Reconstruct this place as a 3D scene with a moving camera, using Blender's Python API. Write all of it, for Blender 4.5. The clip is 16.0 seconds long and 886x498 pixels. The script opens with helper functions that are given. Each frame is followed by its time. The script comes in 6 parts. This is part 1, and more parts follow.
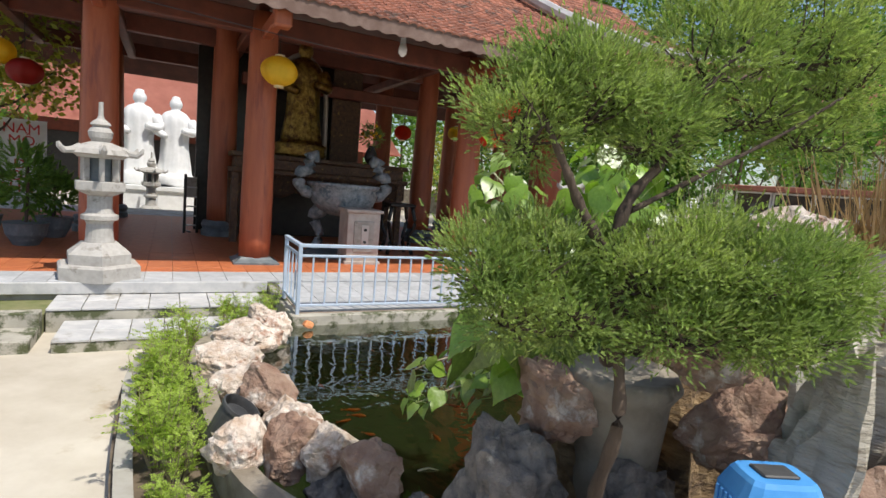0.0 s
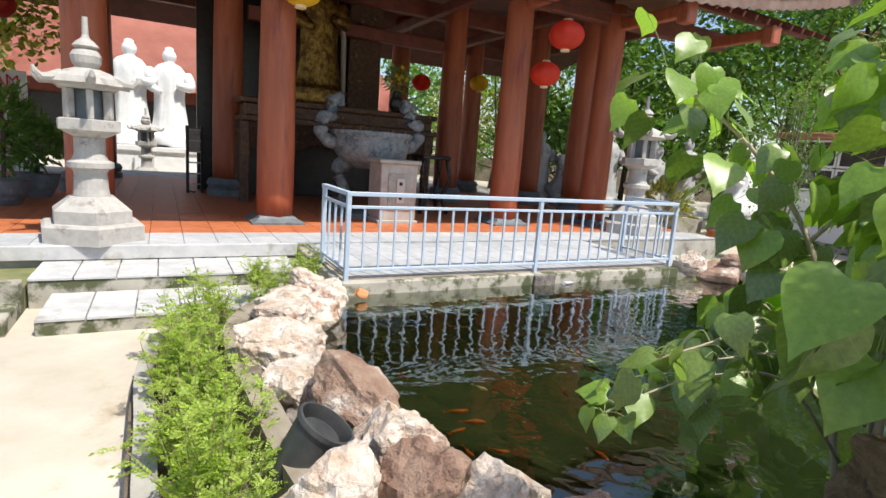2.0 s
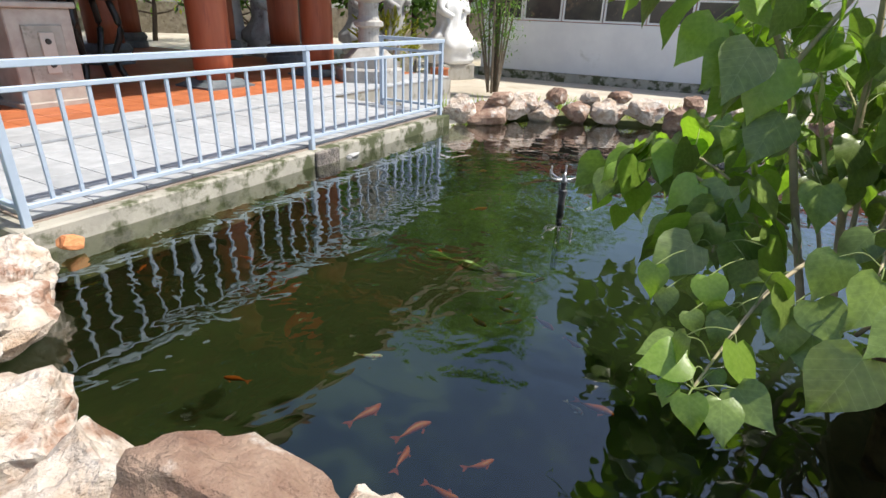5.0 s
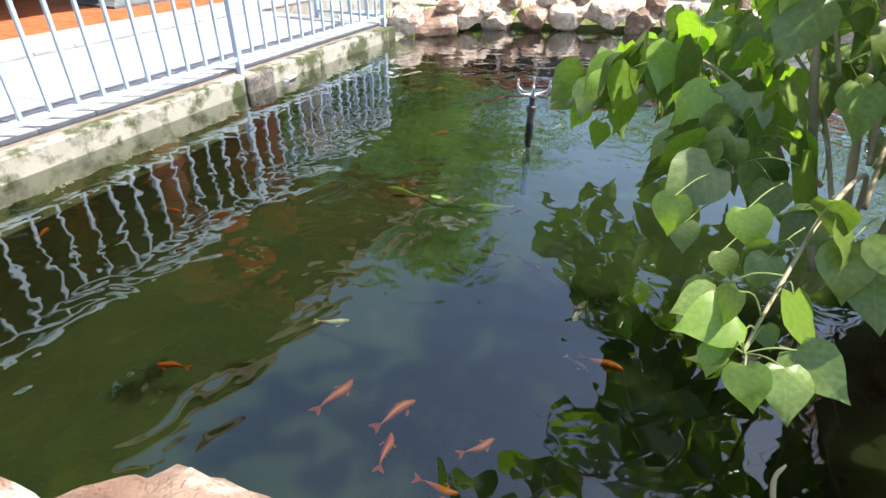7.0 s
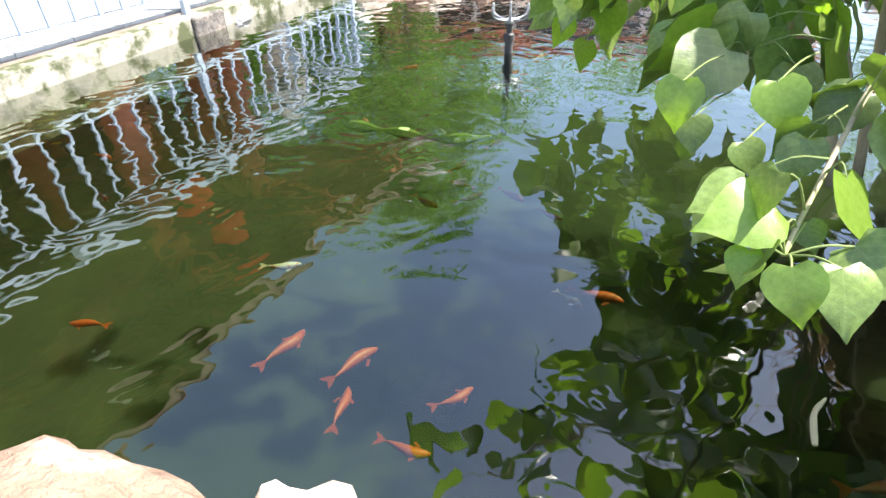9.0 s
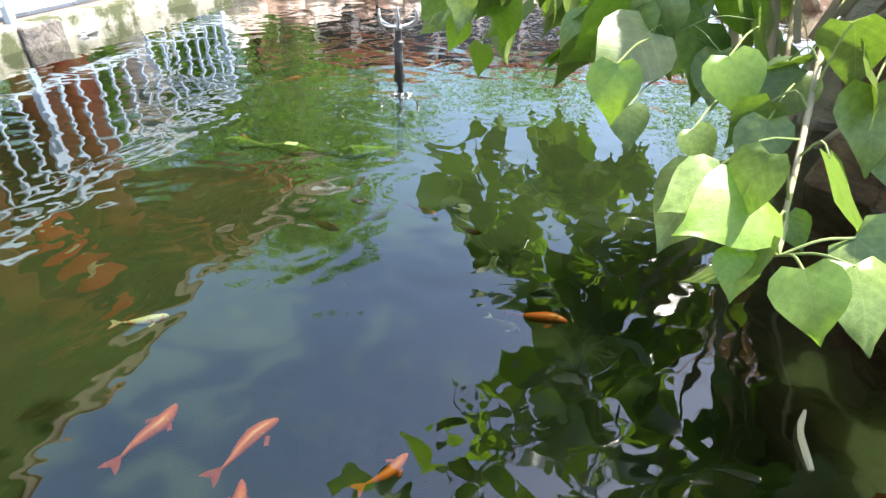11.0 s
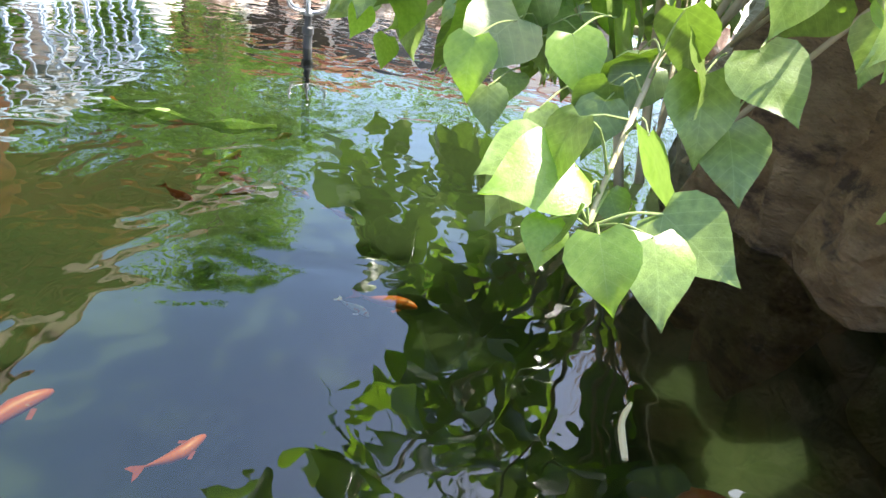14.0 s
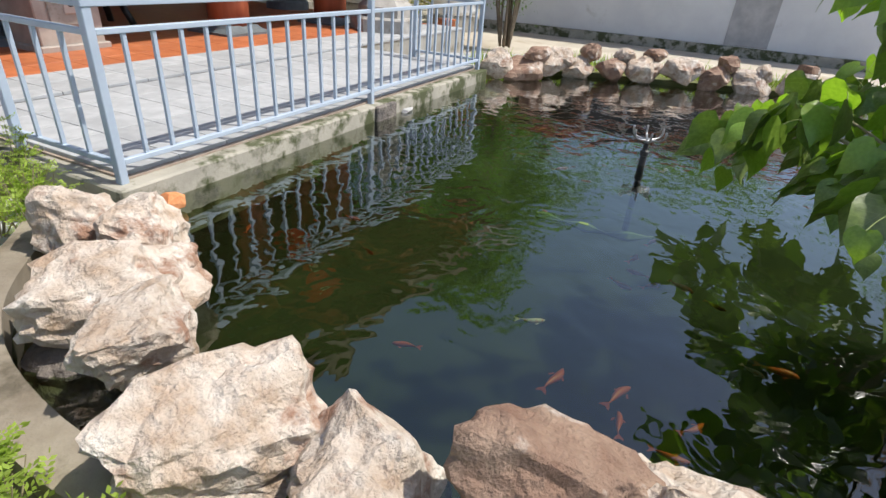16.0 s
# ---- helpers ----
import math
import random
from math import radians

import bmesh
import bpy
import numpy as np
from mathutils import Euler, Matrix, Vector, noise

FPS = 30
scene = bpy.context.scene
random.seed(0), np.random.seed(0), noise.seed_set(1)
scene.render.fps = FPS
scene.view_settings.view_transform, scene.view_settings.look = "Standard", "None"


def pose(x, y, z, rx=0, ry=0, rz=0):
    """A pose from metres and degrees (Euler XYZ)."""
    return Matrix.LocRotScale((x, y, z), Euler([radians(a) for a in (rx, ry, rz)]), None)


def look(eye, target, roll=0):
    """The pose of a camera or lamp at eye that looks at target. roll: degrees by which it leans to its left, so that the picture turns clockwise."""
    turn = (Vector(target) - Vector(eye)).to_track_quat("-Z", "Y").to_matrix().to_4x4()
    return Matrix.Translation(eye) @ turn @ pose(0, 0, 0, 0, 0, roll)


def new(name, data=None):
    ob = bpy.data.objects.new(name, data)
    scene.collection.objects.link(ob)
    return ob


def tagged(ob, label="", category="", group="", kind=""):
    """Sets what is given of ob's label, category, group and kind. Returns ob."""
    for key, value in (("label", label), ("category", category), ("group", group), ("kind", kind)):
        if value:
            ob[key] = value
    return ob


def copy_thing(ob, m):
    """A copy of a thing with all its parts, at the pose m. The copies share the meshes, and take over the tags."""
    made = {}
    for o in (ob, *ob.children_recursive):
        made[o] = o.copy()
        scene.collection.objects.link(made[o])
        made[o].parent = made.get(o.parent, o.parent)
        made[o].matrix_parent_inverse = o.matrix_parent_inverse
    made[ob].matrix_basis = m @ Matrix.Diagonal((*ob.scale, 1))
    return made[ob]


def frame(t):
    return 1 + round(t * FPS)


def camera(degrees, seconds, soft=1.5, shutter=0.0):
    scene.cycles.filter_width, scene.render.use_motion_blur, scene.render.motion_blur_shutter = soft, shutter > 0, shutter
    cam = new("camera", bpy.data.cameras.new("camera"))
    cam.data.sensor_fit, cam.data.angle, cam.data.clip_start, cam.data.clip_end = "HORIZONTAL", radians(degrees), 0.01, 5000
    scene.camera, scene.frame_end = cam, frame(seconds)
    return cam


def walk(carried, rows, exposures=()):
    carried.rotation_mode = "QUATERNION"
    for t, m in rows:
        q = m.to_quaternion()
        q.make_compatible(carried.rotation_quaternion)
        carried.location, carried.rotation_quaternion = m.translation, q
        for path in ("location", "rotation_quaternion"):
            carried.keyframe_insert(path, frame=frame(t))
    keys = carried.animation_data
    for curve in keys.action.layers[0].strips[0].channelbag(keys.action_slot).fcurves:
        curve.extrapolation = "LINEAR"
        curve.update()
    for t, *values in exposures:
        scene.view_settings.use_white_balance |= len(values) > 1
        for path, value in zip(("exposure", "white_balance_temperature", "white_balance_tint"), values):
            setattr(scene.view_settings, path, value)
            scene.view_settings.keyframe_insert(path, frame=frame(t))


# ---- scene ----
cam = camera(79.3, 16.0)
PATH = [
    (0, (1.999, 0.993, 2.355), (1.383, 2.881, 2.117), 5.1),
    (0.5, (1.935, 1.274, 2.266), (1.423, 3.193, 2.031), 5.1),
    (1, (1.644, 1.482, 2.107), (1.028, 3.37, 1.87), 3.8),
    (1.5, (1.16, 1.836, 1.833), (0.45, 3.679, 1.52), 3.1),
    (2, (0.658, 2.088, 1.891), (0.069, 3.966, 1.534), 4.4),
    (2.5, (0.442, 2.414, 1.829), (-0.022, 4.311, 1.394), 4.2),
    (3, (0.173, 2.779, 1.78), (-0.196, 4.662, 1.216), 2.8),
    (3.5, (-0.142, 3.011, 1.775), (-0.218, 4.907, 1.143), 3.6),
    (4, (-0.258, 3.213, 1.782), (-0.165, 5.103, 1.137), 2.9),
    (4.5, (-0.303, 3.392, 1.772), (-0.051, 5.239, 1.046), 2.0),
    (5, (-0.357, 3.548, 1.737), (0.137, 5.308, 0.925), 2.2),
    (5.2, (-0.378, 3.591, 1.733), (0.197, 5.303, 0.875), 2.3),
    (7.5, (-0.241, 4.049, 1.526), (0.376, 5.594, 0.417), 1.1),
    (8, (-0.178, 4.098, 1.404), (0.452, 5.606, 0.253), 1.7),
    (8.5, (-0.173, 4.081, 1.350), (0.438, 5.592, 0.191), 0.1),
    (11, (-0.098, 4.343, 1.182), (0.889, 5.693, 0.085), 1.6),
    (11.5, (-0.026, 4.245, 1.096), (1.174, 5.431, 0.022), 8.9),
    (12, (0.099, 4.152, 1.087), (1.364, 5.234, -0.023), 9.6),
    (12.5, (0.176, 4.146, 1.056), (1.455, 5.245, -0.019), 9.9),
    (13, (0.180, 4.152, 1.077), (1.527, 5.252, 0.089), 10.9),
    (13.5, (0.159, 4.167, 1.078), (1.493, 5.278, 0.086), 11.5),
    (14, (0.075, 4.233, 1.078), (1.289, 5.448, 0.053), 10.5),
    (14.5, (-0.171, 4.302, 1.193), (0.721, 5.728, 0.110), 3.9),
    (15, (-0.530, 4.217, 1.420), (0.140, 5.746, 0.319), 2.7),
    (15.5, (-0.919, 4.060, 1.638), (-0.277, 5.644, 0.600), 3.5),
    (16, (-1.204, 3.882, 1.677), (-0.611, 5.540, 0.729), 4.3),
]
EXPOSURE = [(0, 0.06), (1.5, 0.42), (3, 0.22), (5, 0.38), (7.5, 1.25), (8.5, 1.6), (11, 1.75), (12, 1.85), (13, 2.0), (14, 1.95), (15.0, 1.7), (15.5, 0.68), (16, 0.12)]
walk(cam, [(t, look(eye, target, roll)) for t, eye, target, roll in PATH], EXPOSURE)

# ---- world and sun ----
SUN_TO = Vector((0.93, -0.30, 1.75)).normalized()
world = bpy.data.worlds.new("world")
scene.world = world
world.use_nodes = True
wn = world.node_tree.nodes
sky = wn.new("ShaderNodeTexSky")
sky.sky_type = "NISHITA"
sky.sun_disc = False
sky.sun_elevation = math.asin(SUN_TO.z)
sky.sun_rotation = math.atan2(SUN_TO.x, SUN_TO.y)
sky.dust_density = 1.5
wn["Background"].inputs["Strength"].default_value = 0.15
world.node_tree.links.new(sky.outputs[0], wn["Background"].inputs["Color"])
sun_data = bpy.data.lights.new("sun", "SUN")
sun_data.energy, sun_data.angle, sun_data.color = 4.6, radians(0.5), (1.0, 0.95, 0.87)
sun = new("sun", sun_data)
sun.matrix_world = look(SUN_TO * 60, (0, 0, 0))

# ---- helpers of this scene ----
TA = radians(45.5)                       # the temple's front runs along u, its depth along v
TO = Vector((-2.94, 11.75, 0))
TU = Vector((math.cos(TA), math.sin(TA), 0))
TV = Vector((-math.sin(TA), math.cos(TA), 0))
FLOOR = 0.49
WATER = 0.30


def T(u, v, z=0.0):
    return TO + TU * u + TV * v + Vector((0, 0, z))


TM = Matrix.Translation(TO) @ Matrix.Rotation(TA, 4, "Z")
RND = random.Random(7)


def part(name, bm, material, parent=None, label="", smooth=False):
    me = bpy.data.meshes.new(name)
    bm.normal_update()
    bm.to_mesh(me)
    bm.free()
    if smooth:
        me.polygons.foreach_set("use_smooth", [True] * len(me.polygons))
    for m in material if isinstance(material, (list, tuple)) else [material]:
        me.materials.append(m)
    ob = new(name, me)
    if parent:
        ob.parent = parent
    if label:
        ob["label"] = label
    return ob


def raw(name, verts, faces, material, parent=None, label="", smooth=False):
    me = bpy.data.meshes.new(name)
    me.from_pydata(verts, [], faces)
    me.update()
    if smooth:
        me.polygons.foreach_set("use_smooth", [True] * len(me.polygons))
    for m in material if isinstance(material, (list, tuple)) else [material]:
        me.materials.append(m)
    ob = new(name, me)
    if parent:
        ob.parent = parent
    if label:
        ob["label"] = label
    return ob


def again(ob, m, parent):
    """A further object on the same mesh."""
    o = new(ob.name.split(".")[0], ob.data)
    o.parent = parent
    o.matrix_basis = m
    return o


def thing(name, label, category, m=None, group="", kind=""):
    ob = new(name)
    ob.empty_display_size = 0.1
    if m is not None:
        ob.matrix_basis = m
    return tagged(ob, label, category, group, kind)


def box(bm, x0, x1, y0, y1, z0, z1, bevel=0.0, m=None):
    r = bmesh.ops.create_cube(bm, size=1.0)
    for v in r["verts"]:
        v.co = Vector(((x0 + x1) / 2 + v.co.x * (x1 - x0), (y0 + y1) / 2 + v.co.y * (y1 - y0), (z0 + z1) / 2 + v.co.z * (z1 - z0)))
    vs = r["verts"]
    if bevel:
        es = list({e for v in vs for e in v.link_edges})
        vs = list({v for f in bmesh.ops.bevel(bm, geom=es, offset=bevel, segments=1, affect="EDGES", profile=0.5)["faces"] for v in f.verts} | {v for v in vs if v.is_valid})
    if m is not None:
        bmesh.ops.transform(bm, matrix=m, verts=vs)
    return vs


def boxed(*a, **k):
    bm = bmesh.new()
    box(bm, *a, **k)
    return bm


def lathe(bm, profile, n=20, m=None, turn=0.0):
    """profile: (radius, z) from the bottom up."""
    rings = []
    for r, z in profile:
        rings.append([bm.verts.new((r * math.cos(turn + 2 * math.pi * i / n), r * math.sin(turn + 2 * math.pi * i / n), z)) for i in range(n)])
    for a, b in zip(rings, rings[1:]):
        for i in range(n):
            bm.faces.new((a[i], a[(i + 1) % n], b[(i + 1) % n], b[i]))
    bm.faces.new(rings[0][::-1])
    bm.faces.new(rings[-1])
    if m is not None:
        bmesh.ops.transform(bm, matrix=m, verts=[v for r in rings for v in r])
    return bm


def tube(bm, pts, radii, n=8):
    pts = [Vector(p) for p in pts]
    if not isinstance(radii, (list, tuple)):
        radii = [radii] * len(pts)
    rings = []
    for i, p in enumerate(pts):
        d = (pts[min(i + 1, len(pts) - 1)] - pts[max(i - 1, 0)]).normalized()
        q = d.to_track_quat("Z", "Y")
        rings.append([bm.verts.new(p + q @ Vector((radii[i] * math.cos(2 * math.pi * k / n), radii[i] * math.sin(2 * math.pi * k / n), 0))) for k in range(n)])
    for a, b in zip(rings, rings[1:]):
        for i in range(n):
            bm.faces.new((a[i], a[(i + 1) % n], b[(i + 1) % n], b[i]))
    bm.faces.new(rings[0][::-1])
    bm.faces.new(rings[-1])
    return bm


def curve_pts(ctrl, n=8):
    """Points along a smooth line through the given ones."""
    c = [Vector(p) for p in ctrl]
    c = [c[0] * 2 - c[1]] + c + [c[-1] * 2 - c[-2]]
    out = []
    for i in range(1, len(c) - 2):
        for k in range(n):
            t = k / n
            out.append(0.5 * ((2 * c[i]) + (c[i + 1] - c[i - 1]) * t + (2 * c[i - 1] - 5 * c[i] + 4 * c[i + 1] - c[i + 2]) * t * t + (3 * c[i] - c[i - 1] - 3 * c[i + 1] + c[i + 2]) * t ** 3))
    return out + [c[-2]]


# ---- materials ----
def mat(name, c1, c2=None, scale=4.0, rough=0.7, bump=0.2, bscale=30.0, metal=0.0, spots=None, spot_scale=1.5, spot_at=0.6, vary=0.0, stretch=(1, 1, 1), spec=0.5, world_space=False, through_light=None, depth=0.01, island=False, thru=0.45):
    m = bpy.data.materials.new(name)
    m.use_nodes = True
    nt = m.node_tree
    N, L = nt.nodes, nt.links
    b = N["Principled BSDF"]
    b.inputs["Roughness"].default_value = rough
    b.inputs["Metallic"].default_value = metal
    b.inputs["Specular IOR Level"].default_value = spec
    co = N.new("ShaderNodeTexCoord")
    mp = N.new("ShaderNodeMapping")
    mp.inputs["Scale"].default_value = stretch
    if world_space:
        ge = N.new("ShaderNodeNewGeometry")
        L.new(ge.outputs["Position"], mp.inputs["Vector"])
    else:
        L.new(co.outputs["Object"], mp.inputs["Vector"])

    def noise_at(s, detail=6.0, roughness=0.6):
        n = N.new("ShaderNodeTexNoise")
        n.inputs["Scale"].default_value = s
        n.inputs["Detail"].default_value = detail
        n.inputs["Roughness"].default_value = roughness
        L.new(mp.outputs[0], n.inputs["Vector"])
        return n

    n1 = noise_at(scale)
    ramp = N.new("ShaderNodeValToRGB")
    ramp.color_ramp.elements[0].position, ramp.color_ramp.elements[1].position = 0.35, 0.68
    ramp.color_ramp.elements[0].color = (*c1, 1)
    ramp.color_ramp.elements[1].color = (*(c2 or [min(1, x * 1.25) for x in c1]), 1)
    L.new(n1.outputs["Fac"], ramp.inputs[0])
    col = ramp.outputs[0]
    if spots:
        n2 = noise_at(spot_scale, 8.0, 0.65)
        r2 = N.new("ShaderNodeValToRGB")
        r2.color_ramp.elements[0].position, r2.color_ramp.elements[1].position = spot_at - 0.04, spot_at + 0.06
        L.new(n2.outputs["Fac"], r2.inputs[0])
        mx = N.new("ShaderNodeMix")
        mx.data_type = "RGBA"
        L.new(r2.outputs[0], mx.inputs["Factor"])
        L.new(col, mx.inputs["A"])
        mx.inputs["B"].default_value = (*spots, 1)
        col = mx.outputs["Result"]
    if vary:
        oi = N.new("ShaderNodeObjectInfo") if not island else N.new("ShaderNodeNewGeometry")
        src = oi.outputs["Random"] if not island else oi.outputs["Random Per Island"]
        mr = N.new("ShaderNodeMapRange")
        mr.inputs["To Min"].default_value, mr.inputs["To Max"].default_value = 1 - vary, 1 + vary
        L.new(src, mr.inputs["Value"])
        hs = N.new("ShaderNodeHueSaturation")
        L.new(col, hs.inputs["Color"])
        L.new(mr.outputs[0], hs.inputs["Value"])
        col = hs.outputs[0]
    L.new(col, b.inputs["Base Color"])
    if bump:
        n3 = noise_at(bscale)
        bp = N.new("ShaderNodeBump")
        bp.inputs["Strength"].default_value = bump
        bp.inputs["Distance"].default_value = depth
        L.new(n3.outputs["Fac"], bp.inputs["Height"])
        L.new(bp.outputs[0], b.inputs["Normal"])
    if through_light:
        tr = N.new("ShaderNodeBsdfTranslucent")
        hs2 = N.new("ShaderNodeMix")
        hs2.data_type = "RGBA"
        hs2.blend_type = "MULTIPLY"
        hs2.inputs["Factor"].default_value = 1.0
        L.new(col, hs2.inputs["A"])
        hs2.inputs["B"].default_value = (*through_light, 1)
        L.new(hs2.outputs["Result"], tr.inputs["Color"])
        ms = N.new("ShaderNodeMixShader")
        ms.inputs[0].default_value = thru
        L.new(b.outputs[0], ms.inputs[1])
        L.new(tr.outputs[0], ms.inputs[2])
        L.new(ms.outputs[0], N["Material Output"].inputs["Surface"])
    return m


M = {}
M["concrete"] = mat("path_concrete", (0.42, 0.37, 0.29), (0.58, 0.53, 0.44), 0.9, 0.85, 0.35, 25, spots=(0.33, 0.25, 0.15), spot_scale=0.55, spot_at=0.62, world_space=True)
M["earth"] = mat("earth", (0.10, 0.075, 0.05), (0.17, 0.13, 0.09), 5, 0.95, 0.6, 20, world_space=True, depth=0.03)
M["cement"] = mat("kerb_cement", (0.30, 0.28, 0.24), (0.42, 0.40, 0.36), 3, 0.9, 0.4, 40, spots=(0.16, 0.15, 0.11), spot_scale=2.5, spot_at=0.58, world_space=True)
M["kerb_brown"] = mat("brown_stained_cement", (0.20, 0.165, 0.12), (0.32, 0.28, 0.22), 4, 0.9, 0.5, 40, spots=(0.12, 0.10, 0.07), spot_scale=3, spot_at=0.58, world_space=True)
M["mossy"] = mat("mossy_cement", (0.33, 0.31, 0.26), (0.45, 0.42, 0.35), 3, 0.9, 0.4, 40, spots=(0.08, 0.09, 0.04), spot_scale=3.5, spot_at=0.50, world_space=True)
M["moss"] = mat("moss", (0.13, 0.15, 0.05), (0.22, 0.21, 0.10), 4, 0.95, 0.5, 60, world_space=True)
M["grey_tile"] = mat("grey_stone_tile", (0.36, 0.37, 0.38), (0.46, 0.47, 0.48), 7, 0.75, 0.15, 60, vary=0.10, world_space=True)
M["slab"] = mat("pale_stone_slab", (0.42, 0.42, 0.42), (0.56, 0.55, 0.53), 5, 0.8, 0.2, 50, vary=0.1, world_space=True, spots=(0.30, 0.28, 0.24), spot_scale=2, spot_at=0.62)
M["orange_tile"] = mat("terracotta_tile", (0.42, 0.12, 0.045), (0.54, 0.18, 0.07), 6, 0.55, 0.12, 60, vary=0.10, world_space=True)
M["grout"] = mat("grout", (0.32, 0.25, 0.20), (0.42, 0.35, 0.29), 8, 0.95, 0.2, 60, world_space=True)
M["column"] = mat("red_brown_timber", (0.30, 0.075, 0.032), (0.40, 0.115, 0.05), 2.0, 0.5, 0.15, 12, stretch=(4, 4, 0.5), spots=(0.22, 0.055, 0.03), spot_scale=1.2, spot_at=0.60)
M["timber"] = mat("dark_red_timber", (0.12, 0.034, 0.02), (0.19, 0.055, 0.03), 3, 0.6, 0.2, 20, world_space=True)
M["timber_pale"] = mat("pale_trim_paint", (0.45, 0.40, 0.35), (0.55, 0.5, 0.45), 4, 0.7, 0.1, 20, world_space=True)
M["plinth"] = mat("blue_grey_stone", (0.10, 0.12, 0.13), (0.17, 0.19, 0.20), 6, 0.6, 0.2, 50, spots=(0.24, 0.25, 0.25), spot_scale=3, spot_at=0.64, world_space=True)
M["lantern_stone"] = mat("weathered_granite", (0.36, 0.34, 0.31), (0.47, 0.45, 0.42), 9, 0.85, 0.4, 70, spots=(0.22, 0.20, 0.17), spot_scale=4, spot_at=0.62)
M["white_stone"] = mat("white_marble", (0.72, 0.72, 0.71), (0.82, 0.82, 0.81), 4, 0.5, 0.1, 40)
M["grey_stone"] = mat("grey_statue_stone", (0.34, 0.34, 0.34), (0.46, 0.46, 0.46), 5, 0.8, 0.3, 40, spots=(0.2, 0.2, 0.2), spot_scale=3, spot_at=0.6)
M["rail"] = mat("pale_blue_grey_paint", (0.40, 0.48, 0.58), (0.46, 0.54, 0.64), 5, 0.45, 0.08, 50, spots=(0.30, 0.20, 0.13), spot_scale=3.0, spot_at=0.72)
M["roof_tile"] = mat("clay_roof_tile", (0.20, 0.075, 0.045), (0.33, 0.13, 0.08), 5, 0.85, 0.3, 40, vary=0.35, island=True, world_space=True, spots=(0.10, 0.07, 0.055), spot_scale=2.2, spot_at=0.58)
M["fascia"] = mat("weathered_fascia", (0.14, 0.085, 0.065), (0.22, 0.15, 0.12), 4, 0.85, 0.3, 30, world_space=True)
M["ridge"] = mat("grey_ridge_mortar", (0.36, 0.36, 0.37), (0.5, 0.5, 0.5), 3, 0.9, 0.3, 30, world_space=True)
M["rock"] = mat("quartz_rock", (0.47, 0.34, 0.24), (0.83, 0.77, 0.69), 5.5, 0.85, 1.0, 32, spots=(0.36, 0.21, 0.14), spot_scale=4.0, spot_at=0.57, vary=0.12, depth=0.035)
M["rock_brown"] = mat("brown_rock", (0.25, 0.145, 0.10), (0.44, 0.31, 0.225), 6, 0.85, 1.0, 34, spots=(0.70, 0.64, 0.57), spot_scale=3.6, spot_at=0.60, vary=0.15, depth=0.03)
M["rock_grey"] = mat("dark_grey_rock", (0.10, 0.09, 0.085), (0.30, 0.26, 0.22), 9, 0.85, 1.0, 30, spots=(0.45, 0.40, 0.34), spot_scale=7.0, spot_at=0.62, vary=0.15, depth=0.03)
M["rock_ochre"] = mat("ochre_rock", (0.20, 0.125, 0.06), (0.40, 0.28, 0.15), 6, 0.9, 1.0, 26, spots=(0.10, 0.065, 0.04), spot_scale=3.5, spot_at=0.56, stretch=(1, 1, 2.2), depth=0.05)
M["rock_layer"] = mat("layered_limestone", (0.40, 0.36, 0.28), (0.62, 0.58, 0.50), 2.2, 0.9, 1.0, 9, stretch=(1, 1, 5), spots=(0.26, 0.20, 0.14), spot_scale=1.6, spot_at=0.60, depth=0.05)
M["basin"] = mat("pond_bed", (0.037, 0.050, 0.024), (0.058, 0.073, 0.034), 1.6, 1.0, 0.0, world_space=True, spots=(0.070, 0.084, 0.032), spot_scale=1.1, spot_at=0.62)
bed_node = M["basin"].node_tree.nodes["Principled BSDF"]   # silt hanging in the water spreads the light
bed_node.subsurface_method = "BURLEY"
bed_node.inputs["Subsurface Weight"].default_value = 1.0
bed_node.inputs["Subsurface Radius"].default_value = (0.9, 1.0, 0.8)
bed_node.inputs["Subsurface Scale"].default_value = 0.5


